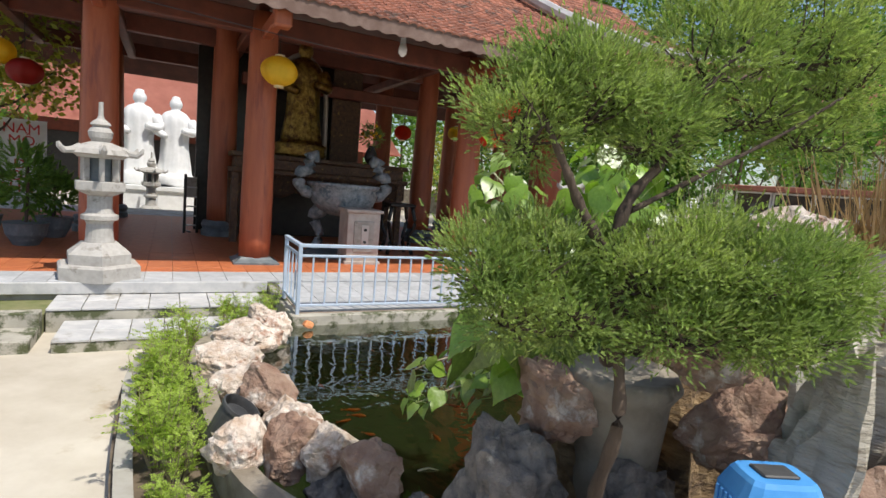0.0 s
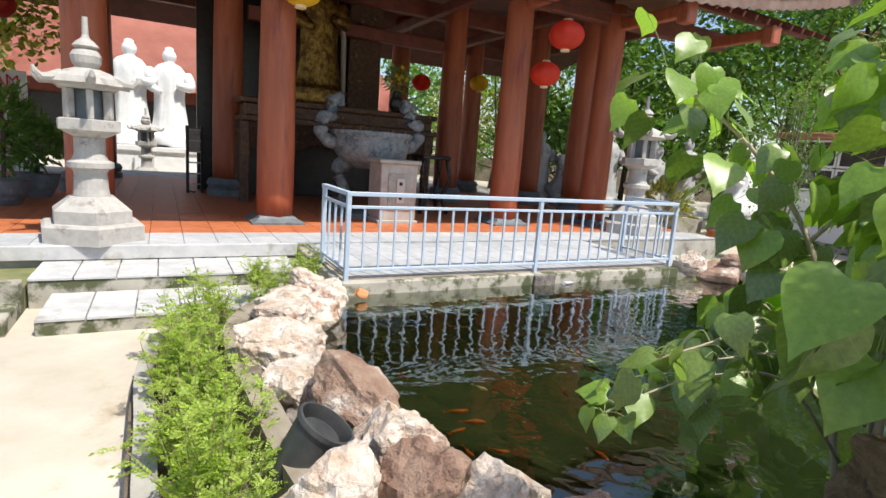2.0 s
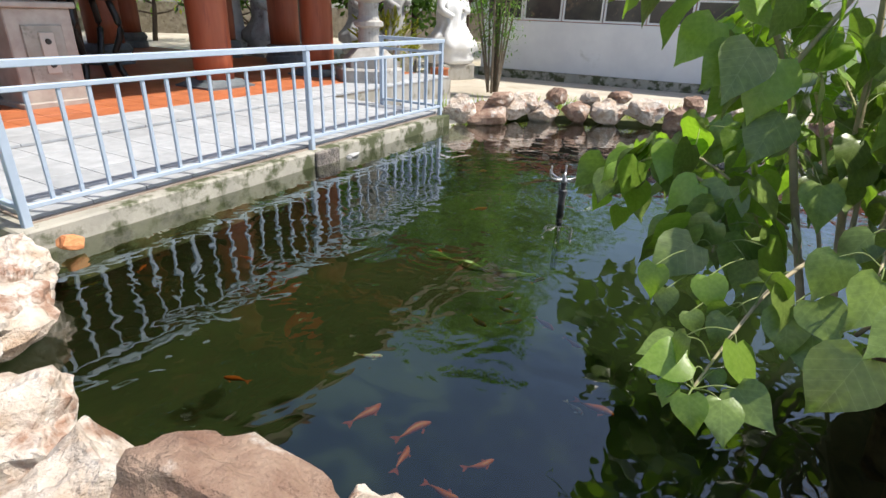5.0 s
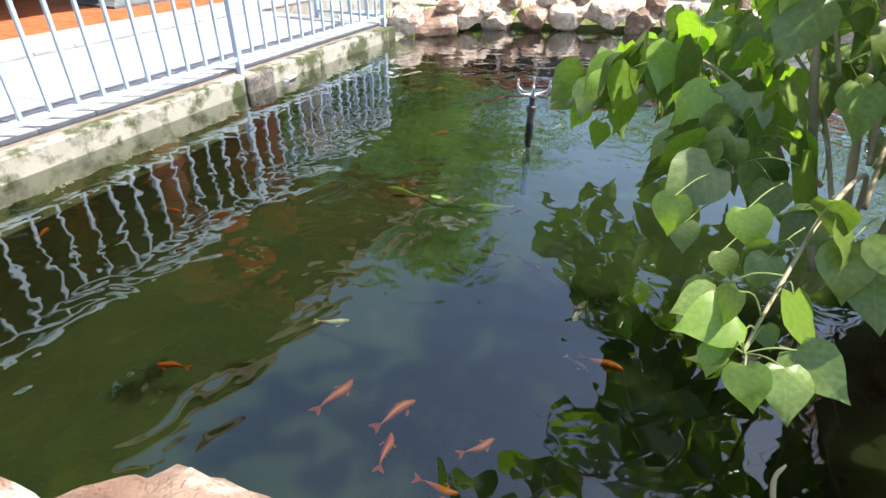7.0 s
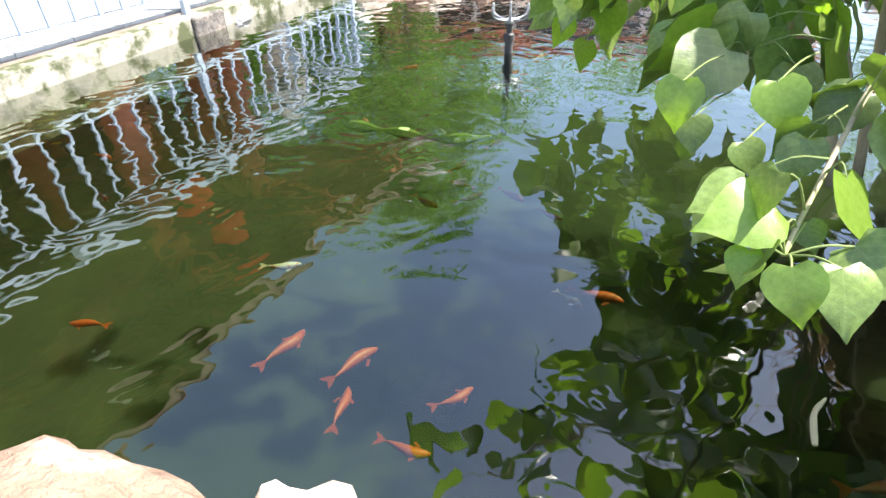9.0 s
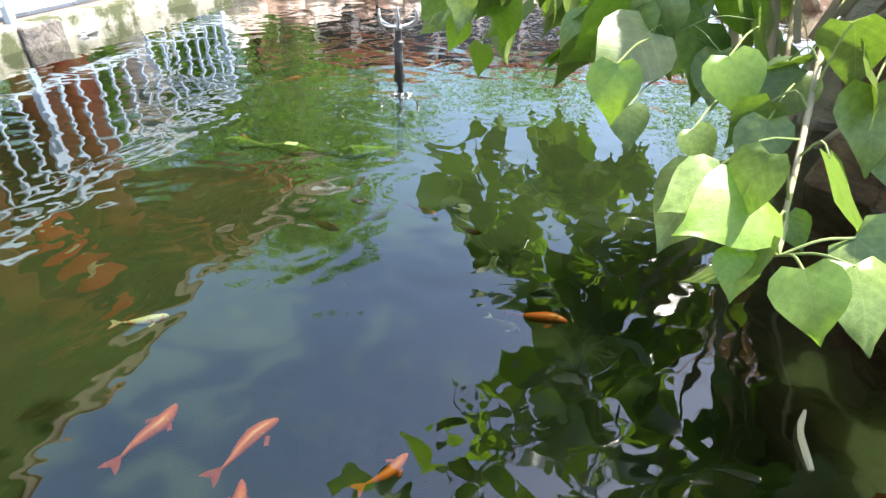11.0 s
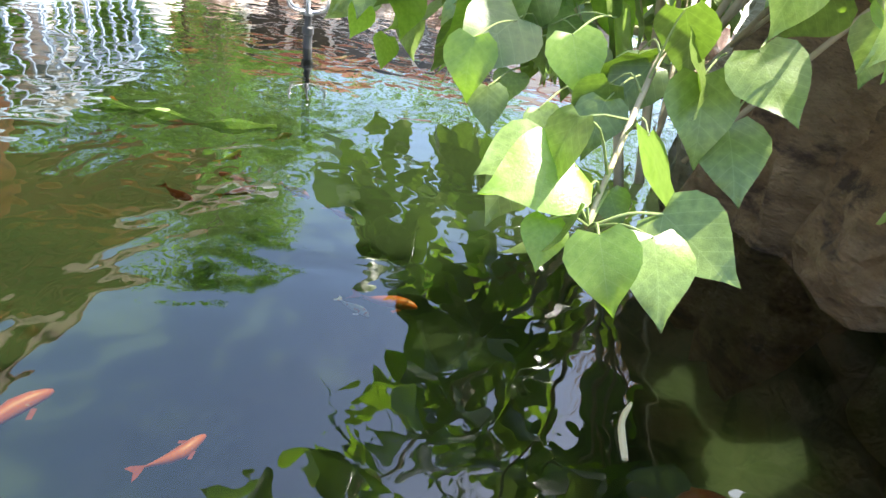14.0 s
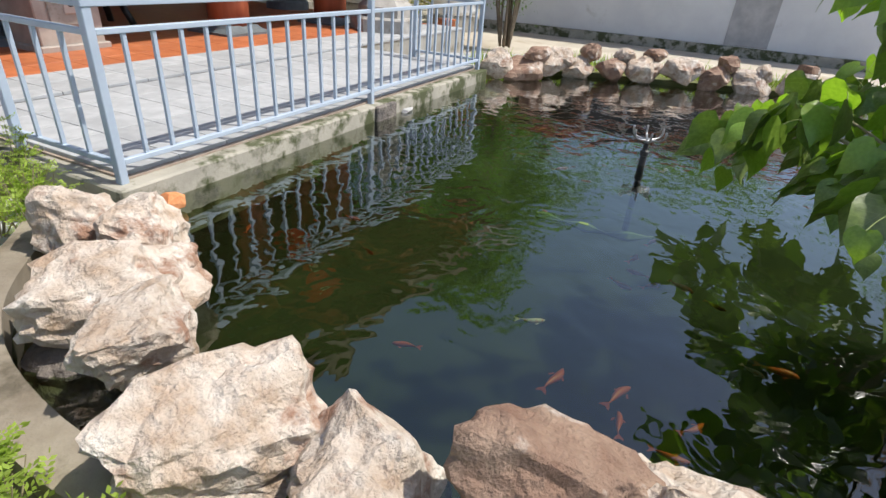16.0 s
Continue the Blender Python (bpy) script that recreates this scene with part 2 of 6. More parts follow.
def water_material():
    m = bpy.data.materials.new("pond_water")
    m.use_nodes = True
    N, L = m.node_tree.nodes, m.node_tree.links
    N.remove(N["Principled BSDF"])
    ge = N.new("ShaderNodeNewGeometry")
    n1 = N.new("ShaderNodeTexNoise")
    n1.inputs["Scale"].default_value, n1.inputs["Detail"].default_value, n1.inputs["Distortion"].default_value = 3.2, 2.0, 0.6
    n2 = N.new("ShaderNodeTexNoise")
    n2.inputs["Scale"].default_value, n2.inputs["Detail"].default_value = 11.0, 1.0
    n3 = N.new("ShaderNodeTexNoise")
    n3.inputs["Scale"].default_value = 0.5
    for n in (n1, n2, n3):
        L.new(ge.outputs["Position"], n.inputs["Vector"])
    mul = N.new("ShaderNodeMath")
    mul.operation = "MULTIPLY"
    L.new(n2.outputs["Fac"], mul.inputs[0])
    L.new(n3.outputs["Fac"], mul.inputs[1])
    add = N.new("ShaderNodeMath")
    add.operation = "MULTIPLY_ADD"
    add.inputs[1].default_value = 0.35
    L.new(mul.outputs[0], add.inputs[0])
    L.new(n1.outputs["Fac"], add.inputs[2])
    bp = N.new("ShaderNodeBump")
    bp.inputs["Strength"].default_value, bp.inputs["Distance"].default_value = 1.0, 0.0085
    L.new(add.outputs[0], bp.inputs["Height"])
    fr = N.new("ShaderNodeFresnel")
    fr.inputs["IOR"].default_value = 1.65
    gain = N.new("ShaderNodeMath")   # stronger mirror than clean water, added to brighten the reflected sky
    gain.operation, gain.use_clamp = "MULTIPLY", True
    gain.inputs[1].default_value = 1.9
    gl = N.new("ShaderNodeBsdfGlossy")
    gl.inputs["Roughness"].default_value = 0.015
    tr = N.new("ShaderNodeBsdfTransparent")
    tr.inputs["Color"].default_value = (0.52, 0.60, 0.42, 1)
    ms = N.new("ShaderNodeMixShader")
    L.new(bp.outputs[0], fr.inputs["Normal"])
    L.new(bp.outputs[0], gl.inputs["Normal"])
    L.new(fr.outputs[0], gain.inputs[0])
    L.new(gain.outputs[0], ms.inputs[0])
    L.new(tr.outputs[0], ms.inputs[1])
    L.new(gl.outputs[0], ms.inputs[2])
    L.new(ms.outputs[0], N["Material Output"].inputs["Surface"])
    return m


M["water"] = water_material()

# ---- ground, pond, platform ----
DECK_V0, DECK_V1, DECK_U0, DECK_U1 = -4.0, -1.95, -2.72, 2.54     # the grey deck behind the railing
EDGE_V = -1.95                                                       # the platform's edge beside the deck
deck_a, deck_b = T(DECK_U0, DECK_V0), T(DECK_U1, DECK_V0)
POND = [(deck_a.x, deck_a.y), (deck_b.x, deck_b.y), (2.2, 10.95), (3.5, 10.95), (4.4, 10.25), (5.8, 9.6), (6.6, 8.4), (6.5, 7.0), (5.6, 5.8), (4.4, 5.0), (3.3, 4.2), (2.6, 3.85), (1.9, 3.58),
        (1.1, 3.55), (0.2, 3.68), (-0.5, 4.15), (-1.1, 4.68), (-1.8, 5.3), (-2.15, 5.9), (-2.2, 6.6)]


def sheet_with_hole(outer, hole, z):
    bm = bmesh.new()
    es = []
    for loop in (outer, hole):
        vs = [bm.verts.new((x, y, z)) for x, y in loop]
        es += [bm.edges.new((vs[i], vs[(i + 1) % len(vs)])) for i in range(len(vs))]
    bmesh.ops.triangle_fill(bm, edges=es, use_beauty=True, normal=(0, 0, 1))
    return bm


FAR = 900
tagged(part("ground", sheet_with_hole([(-FAR, -FAR), (FAR, -FAR), (FAR, FAR), (-FAR, FAR)], POND, 0.0), M["concrete"]), "pale sunlit concrete yard with damp brown stains", "ground", kind="structure")
bm = bmesh.new()
tops = [bm.verts.new((x, y, 0.02)) for x, y in POND]
lows = [bm.verts.new((x, y, -0.75)) for x, y in POND]
for i in range(len(POND)):
    k = (i + 1) % len(POND)
    bm.faces.new((tops[i], tops[k], lows[k], lows[i]))
bm.faces.new(lows)
tagged(part("pond_basin", bm, M["basin"]), "dark green murky bed of the fish pond", "pond bed", kind="structure")
bm = bmesh.new()
cx, cy = sum(p[0] for p in POND) / len(POND), sum(p[1] for p in POND) / len(POND)
bm.faces.new([bm.verts.new((x + (0.12 if i > 1 else 0) * (x - cx) / math.hypot(x - cx, y - cy), y + (0.12 if i > 1 else 0) * (y - cy) / math.hypot(x - cx, y - cy), WATER)) for i, (x, y) in enumerate(POND)][::-1])
tagged(part("water", bm, M["water"]), "dark green rippled pond water mirroring railing and sky", "water", kind="structure")

platform = thing("platform", "raised temple platform paved in terracotta and grey stone tiles", "platform", TM, kind="structure")
part("base", boxed(-11, 6.3, EDGE_V + 0.02, 12, -0.02, FLOOR - 0.02), M["cement"], platform)
part("deck_base", boxed(DECK_U0, DECK_U1, DECK_V0, EDGE_V + 0.02, -0.7, FLOOR - 0.05, bevel=0.012), M["mossy"], platform, "stained cement edge above the water")

# ---- railing ----
def railing():
    r = thing("railing", "pale blue-grey painted steel railing with square pickets", "railing", TM)
    zt, zm, zb, z0 = 1.385, 1.245, 0.56, FLOOR - 0.06
    posts = [(-2.63, -3.9), (-0.10, -3.9), (2.42, -3.9), (-2.63, -2.94), (2.42, -2.94)]
    for u, v in posts:
        part("post", boxed(u - 0.025, u + 0.025, v - 0.025, v + 0.025, z0, zt - 0.02, bevel=0.004), M["rail"], r)
    runs = [((-2.63, -3.9), (-0.10, -3.9)), ((-0.10, -3.9), (2.42, -3.9)), ((-2.63, -3.9), (-2.63, -2.94)), ((2.42, -3.9), (2.42, -2.94))]
    picket = None
    for (u0, v0), (u1, v1) in runs:
        along_u = abs(u1 - u0) > 0.1
        e = 0.026
        lo, hi = (min(u0, u1), max(u0, u1)) if along_u else (min(v0, v1), max(v0, v1))
        for nm, z, w, h in (("top_rail", zt, 0.03, 0.022), ("middle_rail", zm, 0.018, 0.016), ("bottom_rail", zb, 0.018, 0.016)):
            a, b = (lo - (0.03 if nm == "top_rail" else -e), hi + (-0.031 if nm == "top_rail" and along_u and u0 < -1 else 0.03 if nm == "top_rail" else -e))
            if nm == "top_rail" and not along_u:
                a = v0 + 0.031
            part(nm, boxed(a, b, v0 - w, v0 + w, z - h, z + h, bevel=0.004) if along_u else boxed(u0 - w, u0 + w, a, b, z - h, z + h, bevel=0.004), M["rail"], r)
        n = 14 if along_u else 4
        for i in range(1, n):
            s = lo + (hi - lo) * i / n
            p = (s, v0) if along_u else (u0, s)
            if picket is None:
                picket = part("picket", boxed(-0.011, 0.011, -0.011, 0.011, zb + 0.016, zm - 0.016), M["rail"], r)
                picket.location = (p[0], p[1], 0)
            else:
                again(picket, pose(p[0], p[1], 0), r)
    return r


railing()

# ---- steps ----
steps = thing("steps", "three wide stone steps with cement risers", "steps", TM, kind="structure")
part("riser", boxed(-5.6, -2.74, -2.8, EDGE_V + 0.02, -0.02, 0.29, bevel=0.01), M["mossy"], steps, "cement riser")
part("riser", boxed(-5.4, -2.9, -3.7, -2.8, -0.02, 0.13, bevel=0.01), M["mossy"], steps)
slab = None
for v0, z, u0 in ((-2.82, 0.29, -5.6), (-3.72, 0.13, -5.4)):
    for j, dv in enumerate((0.0, 0.45)):
        for i in range(8):
            if slab is None:
                slab = part("slab", boxed(0.006, 0.384, 0.006, 0.444, 0, 0.03, bevel=0.004), M["slab"], steps)
                slab.location = (u0 + i * 0.39, v0 + dv, z)
            elif u0 + i * 0.39 < -3.05:
                again(slab, pose(u0 + i * 0.39, v0 + dv, z), steps)
planter = thing("planter", "mossy cement planter beside the steps", "planter", TM, kind="structure")
part("kerb", boxed(-11, -5.62, -3.05, -2.85, -0.02, 0.33, bevel=0.01), M["mossy"], planter)
part("moss_bed", boxed(-11, -5.62, -2.85, EDGE_V + 0.02, -0.02, 0.24), M["moss"], planter, "dry green moss bed")
part("lower_kerb", boxed(-11, -5.62, -3.65, -3.05, -0.02, 0.15, bevel=0.01), M["mossy"], planter)
tagged(part("low_wall", boxed(-7.4, -5.75, -5.6, -5.25, -0.02, 0.35, bevel=0.015), M["mossy"]), "stained low cement kerb block", "kerb", kind="structure").matrix_basis = TM

# ---- temple ----
COLS = [(-5.3, 0), (-2.68, 0), (1.95, 0), (4.4, 0)]
INNER = [(-5.8, 4.2), (-3.0, 4.2), (2.75, 4.2), (5.6, 4.2), (-3.0, 8.0), (2.75, 8.0), (-5.8, 8.0), (5.6, 8.0), (5.75, 2.2)]


def column(u, v, r=0.30, h=4.75, big=False):
    c = thing("temple_column", "tapered red-brown wooden temple column on a grey stone base", "column", TM @ Matrix.Translation((u, v, FLOOR)), group="temple columns")
    bm = bmesh.new()
    hb = 0.42 if big else 0.12
    if big:
        lathe(bm, [(0.46, 0), (0.46, 0.16), (0.42, 0.2), (0.47, 0.3), (0.42, 0.40), (0.36, hb)], 20)
    else:
        lathe(bm, [(0.60, 0), (0.60, 0.05), (0.56, 0.055), (0.45, 0.10), (0.40, hb + 0.02)], 4, turn=math.pi / 4)
    part("stone_base", bm, M["plinth"], c, "blue-grey carved stone base", smooth=False)
    bm = bmesh.new()
    n = 26
    lathe(bm, [(r * (1.0 if k < 3 else 1.0 - 0.16 * (k - 3) / 9) * (0.985 if k == 0 else 1), hb + (h - hb) * k / 12) for k in range(13)], n)
    part("shaft", bm, M["column"], c, smooth=True)
    return c


for u, v in COLS:
    column(u, v)
for u, v in INNER:
    column(u, v, 0.34, 5.6, True)

beams = thing("beam_frame", "dark red timber beams and brackets under the roof", "roof frame", TM, kind="structure")
for v, z0, z1, u0, u1 in ((0, 4.85, 5.25, -8, 8), (4.2, 5.3, 5.7, -8, 8), (4.2, 4.5, 4.8, -2.6, 2.4), (8, 5.3, 5.7, -8, 8)):
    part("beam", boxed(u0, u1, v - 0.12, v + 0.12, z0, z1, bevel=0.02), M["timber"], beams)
for u in (-5.3, -2.68, 1.95, 4.4, 7.0, -7.5):
    part("cross_beam", boxed(u - 0.09, u + 0.09, -1.75, -0.31, 4.72, 4.94, bevel=0.02), M["column"], beams)
    part("beam_end", boxed(u - 0.14, u + 0.14, -2.02, -1.75, 4.60, 4.98, bevel=0.03), M["column"], beams, "carved red beam end")
    part("cross_beam", boxed(u - 0.10, u + 0.10, 0.13, 8.0, 5.26, 5.5, bevel=0.02), M["timber"], beams)
for k in range(8):
    v = -1.4 + k * 0.62
    part("purlin", boxed(-9, 9, v - 0.06, v + 0.06, 5.02 + (v + 2.05) * 0.46 - 0.2, 5.02 + (v + 2.05) * 0.46 - 0.05, bevel=0.01), M["timber"], beams)
for k in range(46):
    u = -9 + k * 0.4
    bm = bmesh.new()
    box(bm, -0.035, 0.035, 0, 3.6, -0.05, 0.05)
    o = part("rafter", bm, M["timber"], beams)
    o.matrix_basis = pose(u, -2.05, 4.99, math.degrees(math.atan(0.46)), 0, 0)

EAVE_V, EAVE_Z, SLOPE = -2.15, 5.02, 0.50


def curve_up(u):
    """The eave rises towards the corners."""
    return 0.9 * max(0.0, (abs(u) - 2.0) / 7.0) ** 2


def roof():
    r = thing("temple_roof", "curved temple roof of weathered red clay tiles with a scalloped eave", "roof", TM, kind="structure")
    us = [-9.5 + 0.5 * i for i in range(39)]
    bm = bmesh.new()
    vs = [[bm.verts.new((u, EAVE_V + s, EAVE_Z + curve_up(u) * (1 - s / 6) + s * SLOPE + 0.06 * max(0, s - 2) ** 2 - dz)) for s in (0, 1, 2, 3, 4, 5, 6)] for u in us for dz in (0,)]
    for a, b in zip(vs, vs[1:]):
        for k in range(6):
            bm.faces.new((a[k], b[k], b[k + 1], a[k + 1]))
    bmesh.ops.solidify(bm, geom=bm.faces[:], thickness=0.06)
    part("roof_boarding", bm, M["timber"], r)
    bm = bmesh.new()
    n = 240
    top, bot = [], []
    for i in range(n + 1):
        u = -9.5 + 19 * i / n
        z = EAVE_Z + curve_up(u)
        sc = 0.05 * abs(math.sin(math.pi * u / 0.30))
        top.append((u, z + 0.04))
        bot.append((u, z - 0.20 - sc))
    for vv in (EAVE_V - 0.05, EAVE_V - 0.02):
        rows = [[bm.verts.new((u, vv, z)) for u, z in row] for row in (bot, top)]
        for i in range(n):
            f = (rows[0][i], rows[0][i + 1], rows[1][i + 1], rows[1][i])
            bm.faces.new(f if vv < EAVE_V - 0.04 else f[::-1])
    part("fascia", bm, M["fascia"], r, "grey-brown scalloped fascia board")
    # overlapping rounded tiles, one strip after another
    verts, faces = [], []
    rr = random.Random(3)
    w, l = 0.17, 0.17
    for i in range(int(19 / w)):
        u = -9.5 + i * w
        for k in range(34):
            s = k * l - 0.08
            j = rr.uniform(-0.012, 0.012)
            for q, lift in ((0.0, 0.045), (l + 0.05, 0.015)):
                ss = s + q
                for x, up in ((0, 0.0), (w * 0.25, 0.028), (w * 0.5, 0.036), (w * 0.75, 0.028), (w, 0.0)):
                    uu = u + x
                    verts.append((uu + j, EAVE_V + ss, EAVE_Z + curve_up(uu) * (1 - ss / 6) + ss * SLOPE + 0.06 * max(0, ss - 2) ** 2 + lift + up + j))
            b = len(verts) - 10
            faces += [(b + x, b + x + 1, b + 6 + x, b + 5 + x) for x in range(4)]
            verts += [(verts[b + x][0], verts[b + x][1] + 0.004, verts[b + x][2] - 0.035) for x in range(5)]
            c = len(verts) - 5
            faces += [(c + x, c + x + 1, b + x + 1, b + x) for x in range(4)]
    t = raw("roof_tiles", verts, faces, M["roof_tile"], r, "overlapping clay tiles, red and blackened")
    t["kind"] = "stuff"
    # sweeping corner ridge
    for sgn in (-1, 1):
        bm = bmesh.new()
        pts = curve_pts([(sgn * 3.0, 3.6, 9.1), (sgn * 5.2, 1.4, 7.3), (sgn * 7.6, -0.8, 6.2), (sgn * 9.6, -2.6, 6.15)], 6)
        tube(bm, pts, 0.16, 8)
        part("hip_ridge", bm, M["ridge"], r, "pale grey mortar ridge")
    part("main_ridge", boxed(-3.2, 3.2, 3.4, 3.8, 9.0, 9.5, bevel=0.05), M["ridge"], r)
    bm = bmesh.new()
    for u0, u1, v0, v1, z0, z1 in ((-9.5, 9.5, 3.5, 9.5, 7.4, 5.0),):
        bm.faces.new([bm.verts.new(p) for p in ((u0, v0, 8.9), (u1, v0, 6.4), (u1, v1, z1), (u0, v1, z1))])
    part("rear_slope", bm, M["timber"], r)
    return r


roof()
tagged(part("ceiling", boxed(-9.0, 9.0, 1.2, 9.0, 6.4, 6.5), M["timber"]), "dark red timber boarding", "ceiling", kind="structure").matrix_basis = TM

# ---- deck and floor tiles ----
def tile_field(parent, name, material, u0, u1, v0, v1, z, size, limit=300, joint=0.006, thick=0.03):
    first = None
    nu, nv = int((u1 - u0) / size + 0.5), int((v1 - v0) / size + 0.5)
    su, sv = (u1 - u0) / nu, (v1 - v0) / nv
    rest = bmesh.new()
    count = 0
    for j in range(nv):
        for i in range(nu):
            count += 1
            x, y = u0 + i * su, v0 + j * sv
            if count <= limit:
                if first is None:
                    first = part(name, boxed(joint / 2, su - joint / 2, joint / 2, sv - joint / 2, 0, thick, bevel=0.003), material, parent)
                    first.location = (x, y, z)
                else:
                    again(first, pose(x, y, z + 0.0015 * math.sin(7.1 * i + 3.3 * j)), parent)
            else:
                box(rest, x + joint / 2, x + su - joint / 2, y + joint / 2, y + sv - joint / 2, z, z + thick)
    if count > limit:
        part(name + "s", rest, material, parent)["kind"] = "stuff"
    else:
        rest.free()


part("grout_bed", boxed(-9.5, 6.25, -1.94, 9.0, FLOOR - 0.02, FLOOR - 0.006), M["grout"], platform)
part("grout_bed", boxed(DECK_U0 + 0.12, DECK_U1 - 0.05, DECK_V0 + 0.12, EDGE_V, FLOOR - 0.05, FLOOR - 0.036), M["grout"], platform)
tile_field(platform, "grey_tile", M["grey_tile"], DECK_U0 + 0.14, DECK_U1 - 0.06, DECK_V0 + 0.16, EDGE_V - 0.002, FLOOR - 0.04, 0.4)
tile_field(platform, "grey_tile", M["grey_tile"], -9.3, 6.2, EDGE_V + 0.002, -1.15, FLOOR - 0.012, 0.4, 120)
tile_field(platform, "terracotta_tile", M["orange_tile"], -9.3, 6.2, -1.145, 9.0, FLOOR - 0.012, 0.4, 180)
part("edge_kerb", boxed(-9.5, DECK_U0 - 0.01, EDGE_V - 0.06, EDGE_V, FLOOR - 0.16, FLOOR + 0.012, bevel=0.01), M["slab"], platform, "pale stone edging")
part("outlet_box", boxed(-0.18, 0.16, DECK_V0 - 0.035, DECK_V0 + 0.05, WATER - 0.1, FLOOR - 0.055, bevel=0.012), M["rock_grey"], platform, "blackened overflow outlet in the deck's edge")

# ---- rocks ----
def rock_mesh(seed, sx, sy, sz, subdiv=3, cuts=13, rough=0.17):
    rr = random.Random(seed)
    bm = bmesh.new()
    bmesh.ops.create_icosphere(bm, subdivisions=subdiv, radius=1.0)
    planes = []
    for _ in range(cuts):
        n = Vector((rr.gauss(0, 1), rr.gauss(0, 1), rr.gauss(0, 0.8))).normalized()
        planes.append((n, rr.uniform(0.52, 0.82)))
    off = Vector((rr.uniform(-50, 50), rr.uniform(-50, 50), rr.uniform(-50, 50)))
    for v in bm.verts:
        p = v.co.copy()
        for n, c in planes:
            d = p.dot(n) - c
            if d > 0:
                p -= n * d * 0.92
        q = p * 1.6 + off
        p *= 1 + rough * noise.noise(q) + rough * 0.7 * noise.noise(q * 2.7) + rough * 0.45 * abs(noise.noise(q * 6.1)) - rough * 0.5 * max(0.0, 0.12 - abs(noise.noise(q * 1.9 + Vector((9, 2, 4))))) * 6
        v.co = Vector((p.x * sx, p.y * sy, p.z * sz)) * 1.12
    return bm


def rock(x, y, top, sx, sy, sz, turn, seed, material, label, tilt=0, group="rocks round the pond", subdiv=4, category="rock"):
    o = part("rock", rock_mesh(seed, sx, sy, sz, subdiv, rough=0.30 if group == "rockery" else 0.19), material)
    o.matrix_basis = pose(0, 0, 0, tilt, tilt * 0.4, turn)
    bz = max((o.matrix_basis @ v.co).z for v in o.data.vertices)
    o.matrix_basis = pose(x, y, top - bz, tilt, tilt * 0.4, turn)
    return tagged(o, label, category, group)


PALE, PINK, DARK = "pale quartz rock, sunlit, at the pond's edge", "pinkish brown quartz rock with white veins", "dark grey weathered rock in the rockery"
for k, (x, y, top, sx, sy, sz, turn, mt, lb, tl) in enumerate([
        (-2.06, 6.46, 0.70, 0.22, 0.19, 0.17, 10, "rock", PALE, 6), (-1.78, 6.37, 0.67, 0.25, 0.19, 0.18, -25, "rock", PALE, -8),
        (-1.82, 5.92, 0.67, 0.38, 0.24, 0.18, 40, "rock", "broad pink and white quartz slab at the pond", -7), (-1.65, 5.46, 0.69, 0.30, 0.17, 0.14, 55, "rock", PALE, 12),
        (-1.38, 5.10, 0.68, 0.37, 0.25, 0.20, 47, "rock", "large flat tilted pale rock with a cracked face", 14),
        (-1.04, 4.85, 0.61, 0.25, 0.27, 0.24, 20, "rock", "white quartz rock beside the brown one", 10),
        (-0.60, 4.65, 0.73, 0.31, 0.21, 0.20, -28, "rock_brown", "brown-topped rock with white quartz sides", 10),
        (-0.30, 4.47, 0.62, 0.26, 0.24, 0.24, 30, "rock", PALE, -10), (-0.26, 3.92, 0.70, 0.24, 0.20, 0.20, 5, "rock", "white quartz boulder with brown stains", 8),
        (0.08, 4.00, 0.72, 0.19, 0.21, 0.22, 70, "rock_brown", PINK, -8), (0.36, 3.98, 0.72, 0.21, 0.17, 0.19, 15, "rock", PALE, 9),
        (0.72, 3.83, 0.78, 0.22, 0.13, 0.20, -10, "rock_brown", "rounded brown and grey rock on the pond wall", -6),
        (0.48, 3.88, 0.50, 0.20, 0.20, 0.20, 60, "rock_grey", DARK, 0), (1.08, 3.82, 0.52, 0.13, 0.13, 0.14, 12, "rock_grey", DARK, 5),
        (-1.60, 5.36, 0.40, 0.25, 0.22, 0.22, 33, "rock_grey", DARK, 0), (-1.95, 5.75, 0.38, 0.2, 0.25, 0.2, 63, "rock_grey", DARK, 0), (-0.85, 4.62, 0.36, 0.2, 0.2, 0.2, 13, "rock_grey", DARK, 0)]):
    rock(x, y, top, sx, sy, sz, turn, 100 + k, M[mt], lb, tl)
# row of rocks on the far bank
bank = [(1.85, 10.85), (2.25, 10.85), (2.75, 10.95), (3.2, 10.98), (3.65, 10.8), (4.05, 10.6), (4.45, 10.35), (4.9, 10.15), (5.4, 9.95), (5.9, 9.65), (6.3, 9.1), (6.6, 8.5), (6.7, 7.8), (6.6, 7.1), (6.3, 6.4), (5.7, 5.9)]
for k, (x, y) in enumerate(bank):
    rr = random.Random(k)
    rock(x, y, 0.62 + rr.uniform(-0.04, 0.12), rr.uniform(0.22, 0.32), rr.uniform(0.17, 0.22), rr.uniform(0.17, 0.22), rr.uniform(-30, 30), 300 + k, M[("rock", "rock_brown", "rock")[k % 3]],
         (PALE, "brown and ochre rock on the far bank", "pale rock stacked on the far bank")[k % 3], rr.uniform(-8, 8), "rocks on the far bank", 3)
for k in range(9):
    rr = random.Random(50 + k)
    x, y = bank[k + 1]
    rock(x + 0.2, y + 0.02, 0.74 + rr.uniform(-0.05, 0.04), 0.2, 0.15, 0.12, rr.uniform(0, 90), 400 + k, M[("rock_brown", "rock")[k % 2]], "small brown rock lying on the bank's rocks", 4, "rocks on the far bank", 3)
